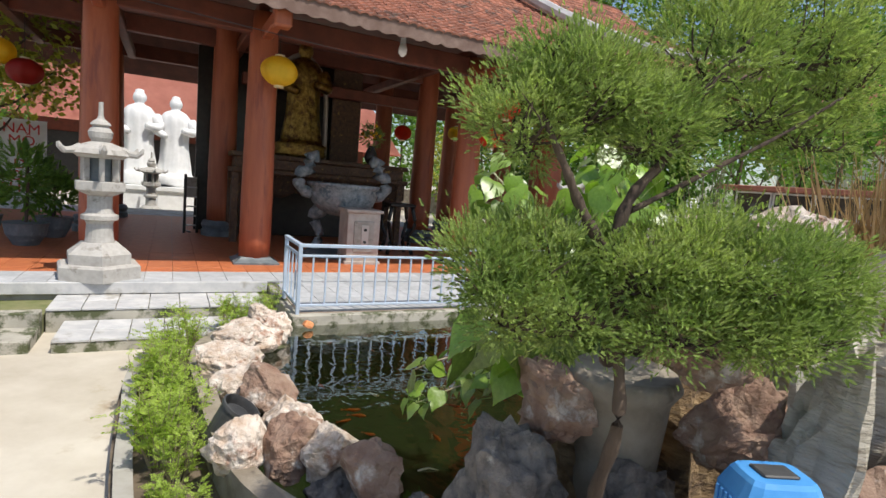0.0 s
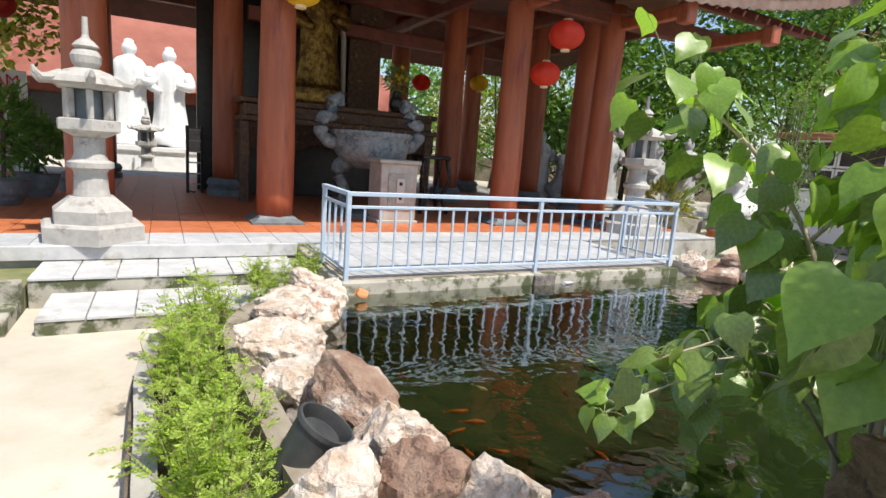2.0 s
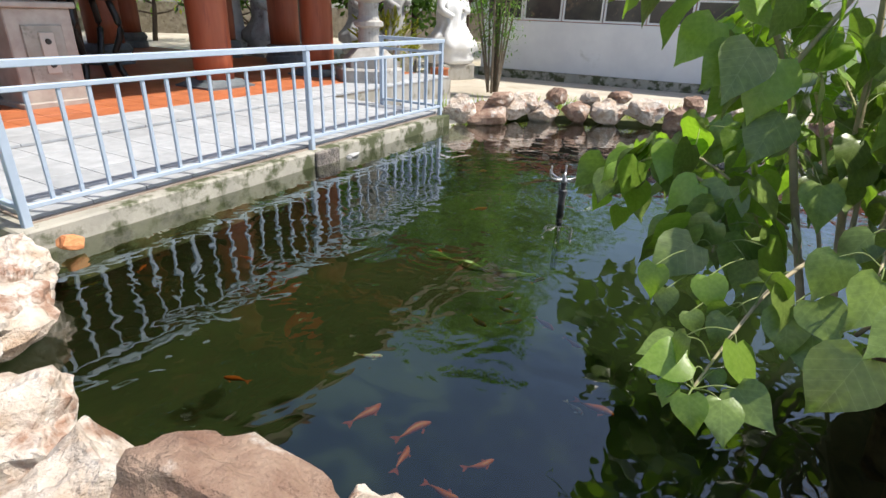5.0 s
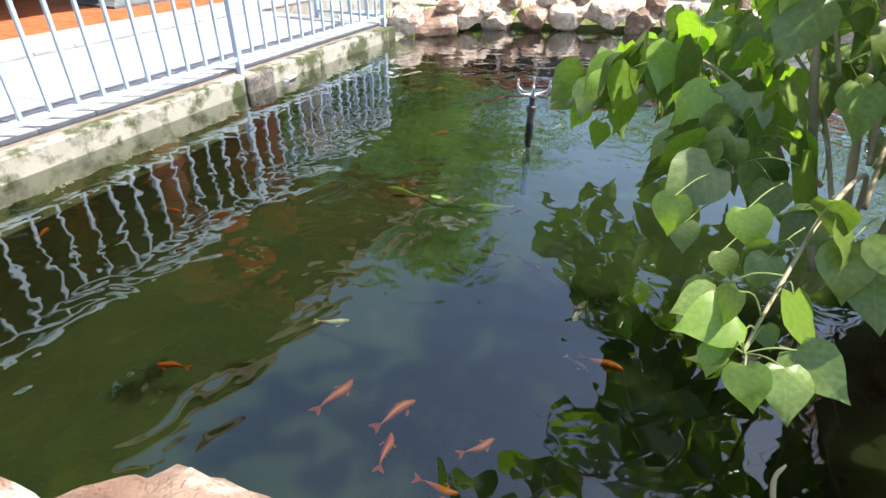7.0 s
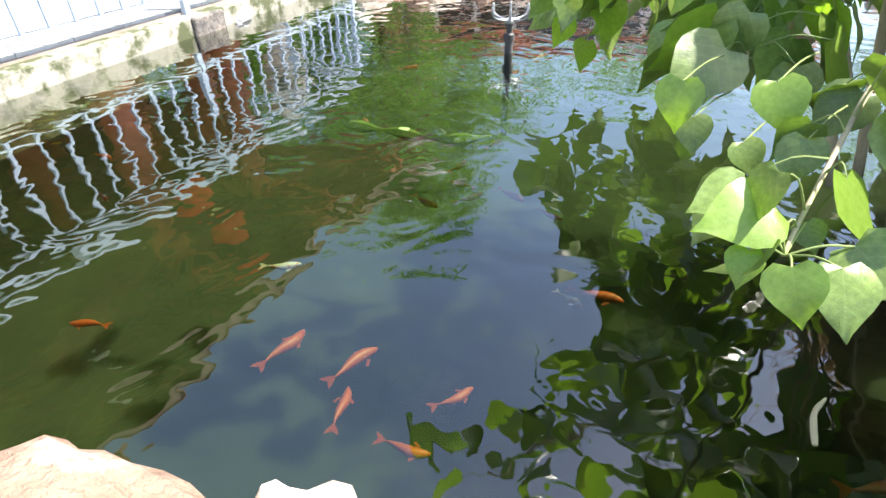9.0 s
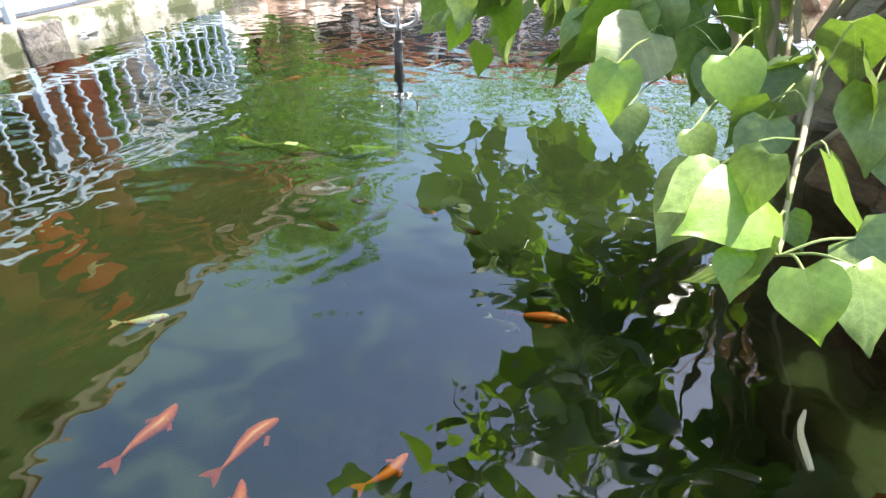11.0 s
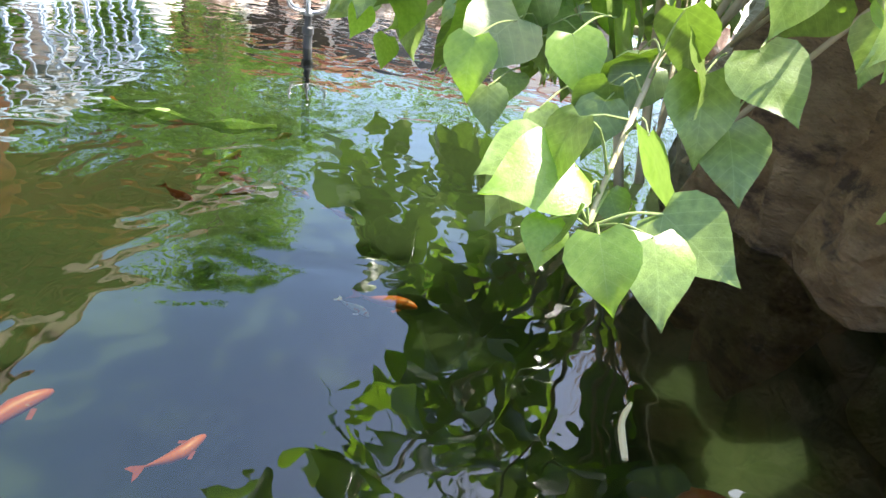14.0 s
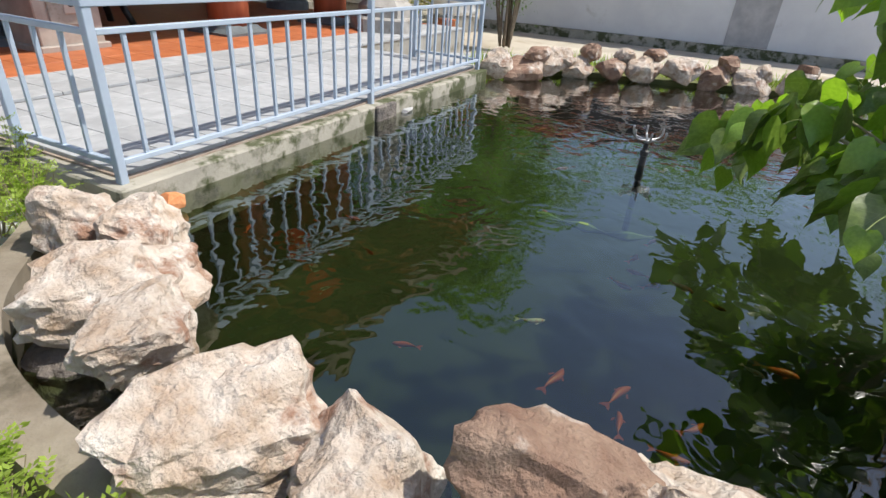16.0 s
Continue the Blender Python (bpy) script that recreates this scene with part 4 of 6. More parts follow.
def juniper():
    j = thing("juniper_tree", "trained juniper with dense green cloud pads on a gnarled dark trunk", "tree")
    limbs = [([(2.02, 3.95, 1.5), (2.06, 3.70, 1.75), (1.98, 3.62, 2.05), (2.02, 3.68, 2.35), (2.15, 3.8, 2.55)], 0.055),
             ([(2.10, 3.80, 0.35), (2.04, 3.74, 0.8), (2.10, 3.58, 1.30), (2.05, 3.66, 1.7), (1.98, 3.62, 2.05)], 0.05),
             ([(1.98, 3.62, 2.05), (1.82, 3.55, 2.30), (1.72, 3.5, 2.5), (1.6, 3.5, 2.72)], 0.035), ([(2.02, 3.68, 2.3), (2.4, 3.9, 2.55), (2.7, 4.05, 2.75), (2.95, 4.15, 2.95)], 0.016),
             ([(2.02, 3.6, 1.75), (1.75, 3.5, 1.85), (1.5, 3.45, 1.95)], 0.03), ([(2.05, 3.66, 1.7), (2.4, 3.75, 1.85), (2.8, 3.9, 2.0)], 0.03), ([(2.15, 3.8, 2.55), (2.3, 3.9, 2.9), (2.5, 4.0, 3.2)], 0.025)]
    for ctrl, r in limbs:
        pts = curve_pts([Vector((2.0, 0.99, 2.355)).lerp(Vector(p), 0.85) for p in ctrl], 7)
        part("limb", tube(bmesh.new(), pts, [0.75 * r * (1 - 0.55 * i / (len(pts) - 1)) * (1 + 0.15 * math.sin(i * 1.7)) for i in range(len(pts))], 9), M["bark"], j, smooth=True)
    upper = [(1.58, 3.22, 2.67, 0.22, 0.20, 2500), (1.81, 3.31, 2.78, 0.27, 0.22, 2500), (2.06, 3.44, 2.70, 0.23, 0.20, 2500), (1.72, 3.35, 2.90, 0.24, 0.13, 2000), (2.27, 3.60, 3.04, 0.30, 0.22, 2500), (2.62, 3.84, 3.15, 0.34, 0.22, 2500), (2.85, 3.95, 3.03, 0.19, 0.23, 2000), (2.50, 3.76, 2.84, 0.29, 0.15, 1250), (2.76, 3.88, 2.74, 0.21, 0.12, 875)]
    lower = [(1.53, 3.08, 2.05, 0.19, 0.16, 2250), (1.71, 3.20, 2.09, 0.24, 0.19, 2500), (1.85, 3.22, 1.91, 0.21, 0.19, 2250), (1.62, 3.09, 1.90, 0.15, 0.14, 1500), (2.10, 3.27, 2.10, 0.20, 0.17, 2500), (2.32, 3.40, 2.14, 0.26, 0.19, 2500), (2.57, 3.48, 2.13, 0.26, 0.19, 2500), (2.82, 3.61, 2.09, 0.18, 0.19, 2250), (2.26, 3.30, 1.90, 0.24, 0.15, 2250), (2.57, 3.45, 1.90, 0.24, 0.14, 2250), (2.77, 3.51, 1.87, 0.17, 0.12, 1500)]
    for k, (x, y, z, wide, high, n) in enumerate(upper + lower):   # pad centre, half width, half height, sprays
        c, r = Vector((x, y, z)), (wide, 0.24, high)
        v, f = sprig_cloud(c, r, int(n * 1.45), 40 + k, 0.025, 70)
        part_ob = raw("foliage_pad", v, f, M["juniper"], j)
        part_ob["kind"] = "stuff"
        twigs = bmesh.new()
        rr = random.Random(k)
        for _ in range(16):
            d = Vector((rr.gauss(0, 1), rr.gauss(0, 1), rr.gauss(0, 0.7))).normalized()
            e = Vector(c) + Vector((d.x * r[0], d.y * r[1], d.z * r[2])) * 0.85
            s = Vector(c) - Vector((0, 0, r[2] * 0.6))
            tube(twigs, curve_pts([s, s.lerp(e, 0.5) + Vector((rr.gauss(0, 0.04), rr.gauss(0, 0.04), -0.03)), e], 3), [0.008, 0.007, 0.006, 0.005, 0.004, 0.003, 0.002], 5)
        part("twig_frame", twigs, M["bark"], j)
    return j


juniper()

# ---- low shrubs in the bed ----
M["shrub"] = mat("bright_shrub_leaf", (0.24, 0.34, 0.045), (0.41, 0.51, 0.11), 5, 0.5, 0.0, vary=0.3, island=True, through_light=(1.4, 1.5, 0.7))
M["twig"] = mat("pale_twig", (0.27, 0.22, 0.13), (0.36, 0.30, 0.19), 20, 0.8, 0.2, 60)


def shrub_meshes(seed, h):
    rr = random.Random(seed)
    tw = bmesh.new()
    verts, faces = [], []
    for _ in range(15):
        a = rr.uniform(0, 6.28)
        lean = rr.uniform(0.15, 0.75)
        top = Vector((math.cos(a) * lean * h * 0.62, math.sin(a) * lean * h * 0.62, h * rr.uniform(0.55, 1.0)))
        base = Vector((math.cos(a) * 0.03, math.sin(a) * 0.03, 0))
        pts = curve_pts([base, base.lerp(top, 0.5) + Vector((rr.gauss(0, 0.02), rr.gauss(0, 0.02), 0)), top], 4)
        tube(tw, pts, [0.006 - 0.0045 * i / (len(pts) - 1) for i in range(len(pts))], 5)
        for q in range(13):
            p = pts[rr.randrange(3, len(pts))] + Vector((rr.gauss(0, 0.012), rr.gauss(0, 0.012), rr.gauss(0, 0.012)))
            b = rr.uniform(0, 6.28)
            way = Vector((math.cos(b), math.sin(b), rr.uniform(-0.1, 0.9))).normalized()
            side = way.cross(Vector((0, 0, 1))).normalized()
            up = side.cross(way)
            ln = rr.uniform(0.05, 0.095)
            for k in range(11):
                f = (k // 2 + 1) / 6
                s = (1 if k % 2 else -1) if k < 10 else 0
                o = p + way * ln * f
                t = (way * 0.55 + side * s + up * rr.uniform(-0.2, 0.3)).normalized() * rr.uniform(0.018, 0.028)
                w = way.cross(t).cross(t).normalized() * t.length * 0.26
                n = len(verts)
                verts += [o, o + t * 0.5 + w, o + t, o + t * 0.5 - w]
                faces.append((n, n + 1, n + 2, n + 3))
    return tw, verts, faces


def shrub(seed, h):
    s = thing("shrub", "low bright green shrub with fine feathery leaves", "shrub", group="shrubs in the bed")
    tw, v, f = shrub_meshes(seed, h)
    part("twig_frame", tw, M["twig"], s)
    raw("foliage", v, f, M["shrub"], s)
    return s


SHRUBS = [shrub(70 + k, 0.46 + 0.05 * k) for k in range(4)]
spots = [(-2.85, 6.75, 0.3), (-2.55, 6.45, 0.1), (-2.72, 6.05, 0.1), (-2.50, 5.70, 0.1), (-2.62, 5.50, 0.1), (-2.35, 5.30, 0.1), (-2.18, 5.05, 0.1), (-1.98, 4.95, 0.1), (-2.0, 4.72, 0.1), (-1.72, 4.72, 0.1), (-1.62, 4.45, 0.1),
         (-1.38, 4.40, 0.1), (-1.35, 4.14, 0.1), (-1.08, 4.14, 0.1), (-1.0, 3.88, 0.1), (-0.75, 3.82, 0.05), (-0.62, 3.58, 0.0), (-0.36, 3.52, 0.0), (-0.22, 3.26, 0.0), (0.1, 3.30, 0.0), (0.38, 3.06, 0.0), (0.75, 3.15, 0.0), (-3.05, 7.35, 0.05), (-2.62, 7.05, 0.2), (1.2, 3.0, 0.0), (-2.42, 7.05, 0.3), (-2.36, 6.8, 0.25), (-2.62, 7.4, 0.3)]
for k, (x, y, z) in enumerate(spots):
    m = pose(x, y, z, 0, 0, 71 * k) @ Matrix.Scale(0.85 + 0.07 * (k % 5) if k < 16 else 0.72, 4)
    if k < 4:
        SHRUBS[k].matrix_basis = m
    else:
        c = copy_thing(SHRUBS[k % 4], pose(x, y, z, 0, 0, 71 * k))
        c.matrix_basis = m

# ---- temple furniture ----
M["gold"] = mat("dark_gilding", (0.14, 0.075, 0.015), (0.42, 0.28, 0.07), 9, 0.32, 0.6, 14, metal=0.85, spots=(0.10, 0.05, 0.02), spot_scale=5, spot_at=0.55, depth=0.05)
M["carved"] = mat("carved_dark_wood", (0.05, 0.022, 0.012), (0.14, 0.07, 0.03), 10, 0.45, 0.8, 22, spots=(0.42, 0.26, 0.06), spot_scale=9, spot_at=0.63, depth=0.04)
M["urn"] = mat("blue_grey_carved_stone", (0.17, 0.19, 0.20), (0.34, 0.35, 0.35), 9, 0.7, 0.9, 20, spots=(0.09, 0.12, 0.14), spot_scale=5, spot_at=0.56, depth=0.04)
M["box_stone"] = mat("beige_stone", (0.34, 0.29, 0.25), (0.44, 0.39, 0.34), 6, 0.6, 0.2, 50)
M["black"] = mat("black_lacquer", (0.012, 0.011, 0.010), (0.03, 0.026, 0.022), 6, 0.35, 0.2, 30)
M["plastic_black"] = mat("black_plastic", (0.035, 0.036, 0.038), (0.07, 0.07, 0.07), 8, 0.55, 0.2, 40, spots=(0.15, 0.14, 0.13), spot_scale=6, spot_at=0.64)
M["red_sign"] = mat("red_paint", (0.55, 0.02, 0.02), (0.62, 0.03, 0.03), 5, 0.5, 0.0)
M["blue_plastic"] = mat("sky_blue_plastic", (0.06, 0.27, 0.62), (0.09, 0.33, 0.70), 5, 0.4, 0.1, 60, spots=(0.16, 0.38, 0.66), spot_scale=5, spot_at=0.64)
M["metal"] = mat("worn_steel", (0.45, 0.45, 0.45), (0.6, 0.6, 0.6), 20, 0.3, 0.1, 60, metal=0.9)


def lit_fabric(name, c):
    m = mat(name, c, [min(1, x * 1.2) for x in c], 4, 0.5, 0.1, 30, through_light=(1.3, 1.3, 1.2))
    return m


M["yellow_silk"] = lit_fabric("yellow_silk", (0.72, 0.50, 0.03))
M["pale_silk"] = lit_fabric("faded_silk", (0.75, 0.70, 0.50))
M["red_silk"] = lit_fabric("red_silk", (0.60, 0.05, 0.02))
M["dark_red_silk"] = lit_fabric("dark_red_silk", (0.32, 0.02, 0.015))


def stone_lantern(m, label, h=2.55):
    L = thing("stone_lantern", label, "stone lantern", m @ Matrix.Scale(h / 2.55, 4), group="stone lanterns")
    st = M["lantern_stone"]
    t = math.pi / 6
    part("base", lathe(lathe(bmesh.new(), [(0.60, 0), (0.60, 0.20), (0.56, 0.23)], 6, turn=t), [(0.46, 0.23), (0.46, 0.38), (0.36, 0.46), (0.27, 0.54)], 6, turn=t), st, L)
    part("shaft", lathe(bmesh.new(), [(0.20, 0.54), (0.185, 0.62), (0.175, 0.82), (0.19, 0.86), (0.25, 0.89), (0.25, 0.95), (0.19, 0.98), (0.165, 1.05), (0.165, 1.24)], 20), st, L, smooth=False)
    part("platform", lathe(bmesh.new(), [(0.17, 1.24), (0.28, 1.29), (0.36, 1.33), (0.36, 1.45), (0.33, 1.46)], 6, turn=t), st, L)
    # solid prism in darker stone: its colour replaces the chamber's inner shade
    part("light_box", lathe(bmesh.new(), [(0.16, 1.46), (0.16, 1.80)], 6, turn=t), M["plinth"], L, "solid core, dark to paint the shade inside the light chamber")
    for k in range(6):
        a = t + k * math.pi / 3
        bm = boxed(0.18, 0.27, -0.035, 0.035, 1.46, 1.80, bevel=0.006, m=Matrix.Rotation(a, 4, "Z"))
        part("corner_post", bm, st, L)
    bm = bmesh.new()
    lathe(bm, [(0.33, 1.80), (0.36, 1.83), (0.44, 1.86), (0.40, 1.93), (0.26, 2.00), (0.14, 2.04)], 6, turn=t)
    part("roof", bm, st, L)
    for k in range(6):
        a = t + k * math.pi / 3
        pts = [(r * math.cos(a), r * math.sin(a), z) for r, z in ((0.30, 1.95), (0.42, 1.89), (0.52, 1.88), (0.58, 1.93), (0.60, 1.99))]
        part("upturned_corner", tube(bmesh.new(), pts, [0.05, 0.05, 0.045, 0.035, 0.015], 7), st, L)
    part("finial", lathe(bmesh.new(), [(0.11, 2.04), (0.15, 2.10), (0.165, 2.18), (0.13, 2.24), (0.10, 2.26), (0.14, 2.29), (0.10, 2.34), (0.05, 2.38), (0.035, 2.42), (0.03, 2.62)], 18), st, L, smooth=False)
    return L


stone_lantern(TM @ pose(-5.14, -1.52, FLOOR + 0.004, 0, 0, 10), "pale grey carved stone lantern on the platform's edge")
stone_lantern(TM @ pose(4.45, -1.2, FLOOR + 0.004, 0, 0, 25), "weathered stone lantern beside the temple's corner", 2.75)


def draped_figure(name, h, material, seed, label, seated=False, group="statues", halo=False):
    """A robed figure as one plain shape: lotus seat, robe, shoulders, head."""
    rr = random.Random(seed)
    prof = [(0.24, 0.0), (0.27, 0.03), (0.25, 0.07), (0.27, 0.11), (0.22, 0.13), (0.20, 0.16), (0.19, 0.22), (0.16, 0.40), (0.155, 0.55), (0.17, 0.68), (0.165, 0.76), (0.12, 0.82), (0.055, 0.845), (0.05, 0.86), (0.07, 0.885), (0.075, 0.92), (0.06, 0.955), (0.045, 0.965), (0.05, 0.985), (0.02, 1.0)]
    if seated:
        prof = [(0.34, 0.0), (0.37, 0.05), (0.34, 0.12), (0.40, 0.17), (0.40, 0.25), (0.30, 0.34), (0.22, 0.45), (0.23, 0.60), (0.21, 0.68), (0.10, 0.75), (0.075, 0.77), (0.11, 0.82), (0.115, 0.88), (0.09, 0.94), (0.05, 1.0)]
    bm = bmesh.new()
    n = 30
    rings = []
    for r, z in prof:
        ring = []
        for i in range(n):
            a = 2 * math.pi * i / n
            k = r * (1 + (0.10 * math.sin(9 * a + 7 * z) + 0.05 * math.sin(17 * a - 9 * z)) * (1 if 0.14 < z < 0.8 else 0.3))
            ring.append(bm.verts.new((h * 0.86 * k * math.cos(a), h * 0.66 * k * math.sin(a), h * z)))
        rings.append(ring)
    for a, b in zip(rings, rings[1:]):
        for i in range(n):
            bm.faces.new((a[i], a[(i + 1) % n], b[(i + 1) % n], b[i]))
    bm.faces.new(rings[0][::-1])
    bm.faces.new(rings[-1])
    for sx in (-1, 1):
        sleeve = curve_pts([(sx * 0.15 * h, 0, 0.74 * h), (sx * 0.19 * h, -0.05 * h, 0.62 * h), (sx * 0.08 * h, -0.15 * h, (0.58 + 0.04 * sx) * h)], 5)
        tube(bm, sleeve, [0.055 * h, 0.06 * h, 0.06 * h, 0.055 * h, 0.055 * h, 0.05 * h, 0.05 * h, 0.045 * h, 0.04 * h, 0.035 * h, 0.03 * h], 8)
    return tagged(part(name, bm, material, smooth=True), label, "statue", group)


gold = draped_figure("statue", 3.0, M["gold"], 5, "tall gilded standing figure on the altar", group="temple altar")
gold.matrix_basis = TM @ pose(-1.16, 3.45, 2.72, 0, 0, 0)
bm = bmesh.new()
arch = [(-0.72, 0), (-0.70, 1.0), (-0.66, 1.8), (-0.48, 2.35), (0, 2.7), (0.48, 2.35), (0.66, 1.8), (0.70, 1.0), (0.72, 0)]
tube(bm, curve_pts([(x, 0.0, z) for x, z in arch], 6), 0.065, 8)
part_arch = part("halo_frame", bm, M["box_stone"], smooth=True)
tagged(part_arch, "pale arched mandorla frame behind the gilded figure", "frame", "temple altar")
part_arch.matrix_basis = TM @ pose(-1.16, 3.8, 2.72)
altar = thing("altar_table", "long dark altar table with gilded carving", "altar", TM @ pose(-0.9, 3.4, FLOOR))
part("top", boxed(-2.0, 2.6, -0.55, 0.65, 2.12, 2.24, bevel=0.02), M["carved"], altar)
part("upper_frieze", boxed(-1.9, 2.5, -0.48, 0.55, 1.86, 2.12, bevel=0.02), M["carved"], altar, "gilded carved frieze")
part("shelf", boxed(-2.0, 2.6, -0.6, 0.65, 1.74, 1.86, bevel=0.02), M["carved"], altar)
bm = bmesh.new()
n = 40
low = [bm.verts.new((-1.95 + 4.5 * i / n, -0.5, 1.35 - 0.28 * abs(math.sin(i * 0.47)) * (0.4 + abs(i / n - 0.5)))) for i in range(n + 1)]
top = [bm.verts.new((-1.95 + 4.5 * i / n, -0.5, 1.74)) for i in range(n + 1)]
for i in range(n):
    bm.faces.new((low[i], low[i + 1], top[i + 1], top[i]))
bmesh.ops.solidify(bm, geom=bm.faces[:], thickness=0.05)
part("apron", bm, M["carved"], altar, "scalloped gilded apron")
for x in (-1.9, 2.4):
    for y in (-0.45, 0.5):
        part("leg", boxed(x - 0.09, x + 0.09, y - 0.09, y + 0.09, 0.004, 1.74, bevel=0.02), M["carved"], altar)
# dark backdrop: the interior's shade is put into this screen's black
tagged(part("altar_screen", boxed(-3.6, 1.0, 5.3, 5.45, FLOOR, 5.6), M["black"]), "dark screen wall behind the altar, blackened for the dim interior", "screen", kind="structure").matrix_basis = TM
tagged(part("plaque", boxed(-0.1, 0.75, 4.5, 4.6, 2.2, 5.6, bevel=0.02), M["carved"]), "tall dark carved wooden panel beside the altar", "panel").matrix_basis = TM
# added black block, keeps the space under the altar table dark
tagged(part("altar_cabinet", boxed(-2.5, 1.4, 4.62, 5.25, FLOOR + 0.004, 2.6, bevel=0.03), M["black"]), "added black cabinet behind the altar, filling the dim interior", "cabinet").matrix_basis = TM

urn = thing("incense_urn", "large carved blue-grey stone incense urn with dragon handles", "incense urn", TM @ pose(-0.62, 1.1, FLOOR))
part("bowl", lathe(bmesh.new(), [(0.30, 0.95), (0.52, 1.05), (0.70, 1.22), (0.78, 1.42), (0.74, 1.55), (0.82, 1.60), (0.84, 1.68), (0.72, 1.68), (0.66, 1.60)], 28), M["urn"], urn, smooth=True)
for a in (30, 150, 270):
    c, s = math.cos(radians(a)), math.sin(radians(a))
    part("leg", tube(bmesh.new(), curve_pts([(0.45 * c, 0.45 * s, 1.1), (0.66 * c, 0.66 * s, 0.85), (0.50 * c, 0.50 * s, 0.45), (0.62 * c, 0.62 * s, 0.12), (0.66 * c, 0.66 * s, 0.02)], 4), [0.16, 0.17, 0.18, 0.17, 0.15, 0.13, 0.11, 0.10, 0.10, 0.10, 0.11, 0.12, 0.13, 0.14, 0.15, 0.15, 0.15], 10), M["urn"], urn, smooth=True)
for sx in (-1, 1):
    pts = curve_pts([(sx * 0.72, 0, 1.38), (sx * 1.0, 0, 1.55), (sx * 1.02, 0, 1.85), (sx * 0.80, 0, 1.95), (sx * 0.84, 0, 2.20), (sx * 0.62, -0.05, 2.25)], 4)
    part("dragon_handle", tube(bmesh.new(), pts, [0.10 + 0.05 * math.sin(i * 0.9) ** 2 for i in range(len(pts))], 10), M["urn"], urn, "curling carved dragon handle", smooth=True)
part("plinth", lathe(bmesh.new(), [(0.85, 0.004), (0.85, 0.10), (0.8, 0.12)], 8), M["plinth"], urn)
for k in range(9):
    rr = random.Random(k)
    part("incense_stick", tube(bmesh.new(), [(rr.gauss(0, 0.18), rr.gauss(0, 0.12), 1.6), (rr.gauss(0, 0.22), rr.gauss(0, 0.15), 1.98)], 0.008, 5), M["carved"], urn)
part("ash", lathe(bmesh.new(), [(0.7, 1.58), (0.69, 1.63)], 24), M["cement"], urn)

dbox = thing("offering_box", "beige stone offering box with a small carved door panel", "offering box", TM @ pose(-0.5, 0.12, FLOOR))
part("body", boxed(-0.36, 0.36, -0.30, 0.34, 0.06, 1.12, bevel=0.012), M["box_stone"], dbox)
part("top", boxed(-0.41, 0.41, -0.36, 0.38, 1.12, 1.19, bevel=0.015), M["box_stone"], dbox)
part("foot", boxed(-0.40, 0.40, -0.34, 0.38, 0.004, 0.08, bevel=0.012), M["box_stone"], dbox)
part("door_panel", boxed(-0.22, 0.22, -0.325, -0.298, 0.28, 0.94, bevel=0.008), M["cement"], dbox, "paler framed door panel")
part("plate", boxed(-0.06, 0.10, -0.345, -0.322, 0.40, 0.86, bevel=0.006), M["timber_pale"], dbox, "narrow pale plate with a round lock")
for z in (0.5, 0.76):
    part("lock", lathe(bmesh.new(), [(0.035, 0), (0.03, 0.02)], 12, m=pose(0.02, -0.344, z, 90, 0, 0)), M["black"], dbox)
chair = thing("carved_stool", "black carved wooden stand beside the urn", "stand", TM @ pose(1.0, 1.6, FLOOR))
part("top", boxed(-0.35, 0.35, -0.3, 0.3, 1.22, 1.30, bevel=0.02), M["black"], chair)
for x in (-0.28, 0.28):
    for y in (-0.22, 0.22):
        part("leg", tube(bmesh.new(), curve_pts([(x, y, 1.22), (x * 1.25, y * 1.25, 0.8), (x * 0.85, y * 0.85, 0.4), (x * 1.2, y * 1.2, 0.02)], 4), 0.05, 7), M["black"], chair, smooth=True)
vase = thing("altar_vase", "dark vase with yellow flowers on the altar", "vase", TM @ pose(0.6, 2.9, 2.24 + FLOOR + 0.004))
part("body", lathe(bmesh.new(), [(0.10, 0), (0.18, 0.15), (0.14, 0.32), (0.09, 0.42), (0.12, 0.48)], 16), M["black"], vase, smooth=True)
v, f = sprig_cloud((0, 0, 0.75), (0.28, 0.28, 0.28), 240, 9, 0.10)
raw("leafage", v, f, M["juniper"], vase)
for k in range(8):
    rr = random.Random(k + 90)
    bm = bmesh.new()
    bmesh.ops.create_icosphere(bm, subdivisions=1, radius=0.055)
    o = part("flower", bm, M["yellow_silk"], vase)
    o.location = (rr.gauss(0, 0.16), rr.gauss(-0.1, 0.12), 0.85 + rr.gauss(0, 0.12))
rack = thing("folded_rack", "folded dark metal rack leaning beside a column", "rack", pose(-8.72, 12.25, FLOOR, 0, 0, 62))
for k, dx in enumerate((-0.16, 0.16)):
    part("upright", boxed(dx - 0.03, dx + 0.03, -0.03, 0.03, 0.006, 1.55, bevel=0.006), M["black"], rack)
for k in range(6):
    part("crossbar", boxed(-0.13, 0.13, -0.022, 0.022, 0.2 + 0.25 * k, 0.235 + 0.25 * k, bevel=0.004), M["metal"], rack)
part("panel", boxed(-0.12, 0.12, 0.0, 0.018, 0.95, 1.48), M["cement"], rack)
part("stay", boxed(-0.03, 0.03, 0.03, 0.5, 0.006, 0.05, bevel=0.005), M["black"], rack)


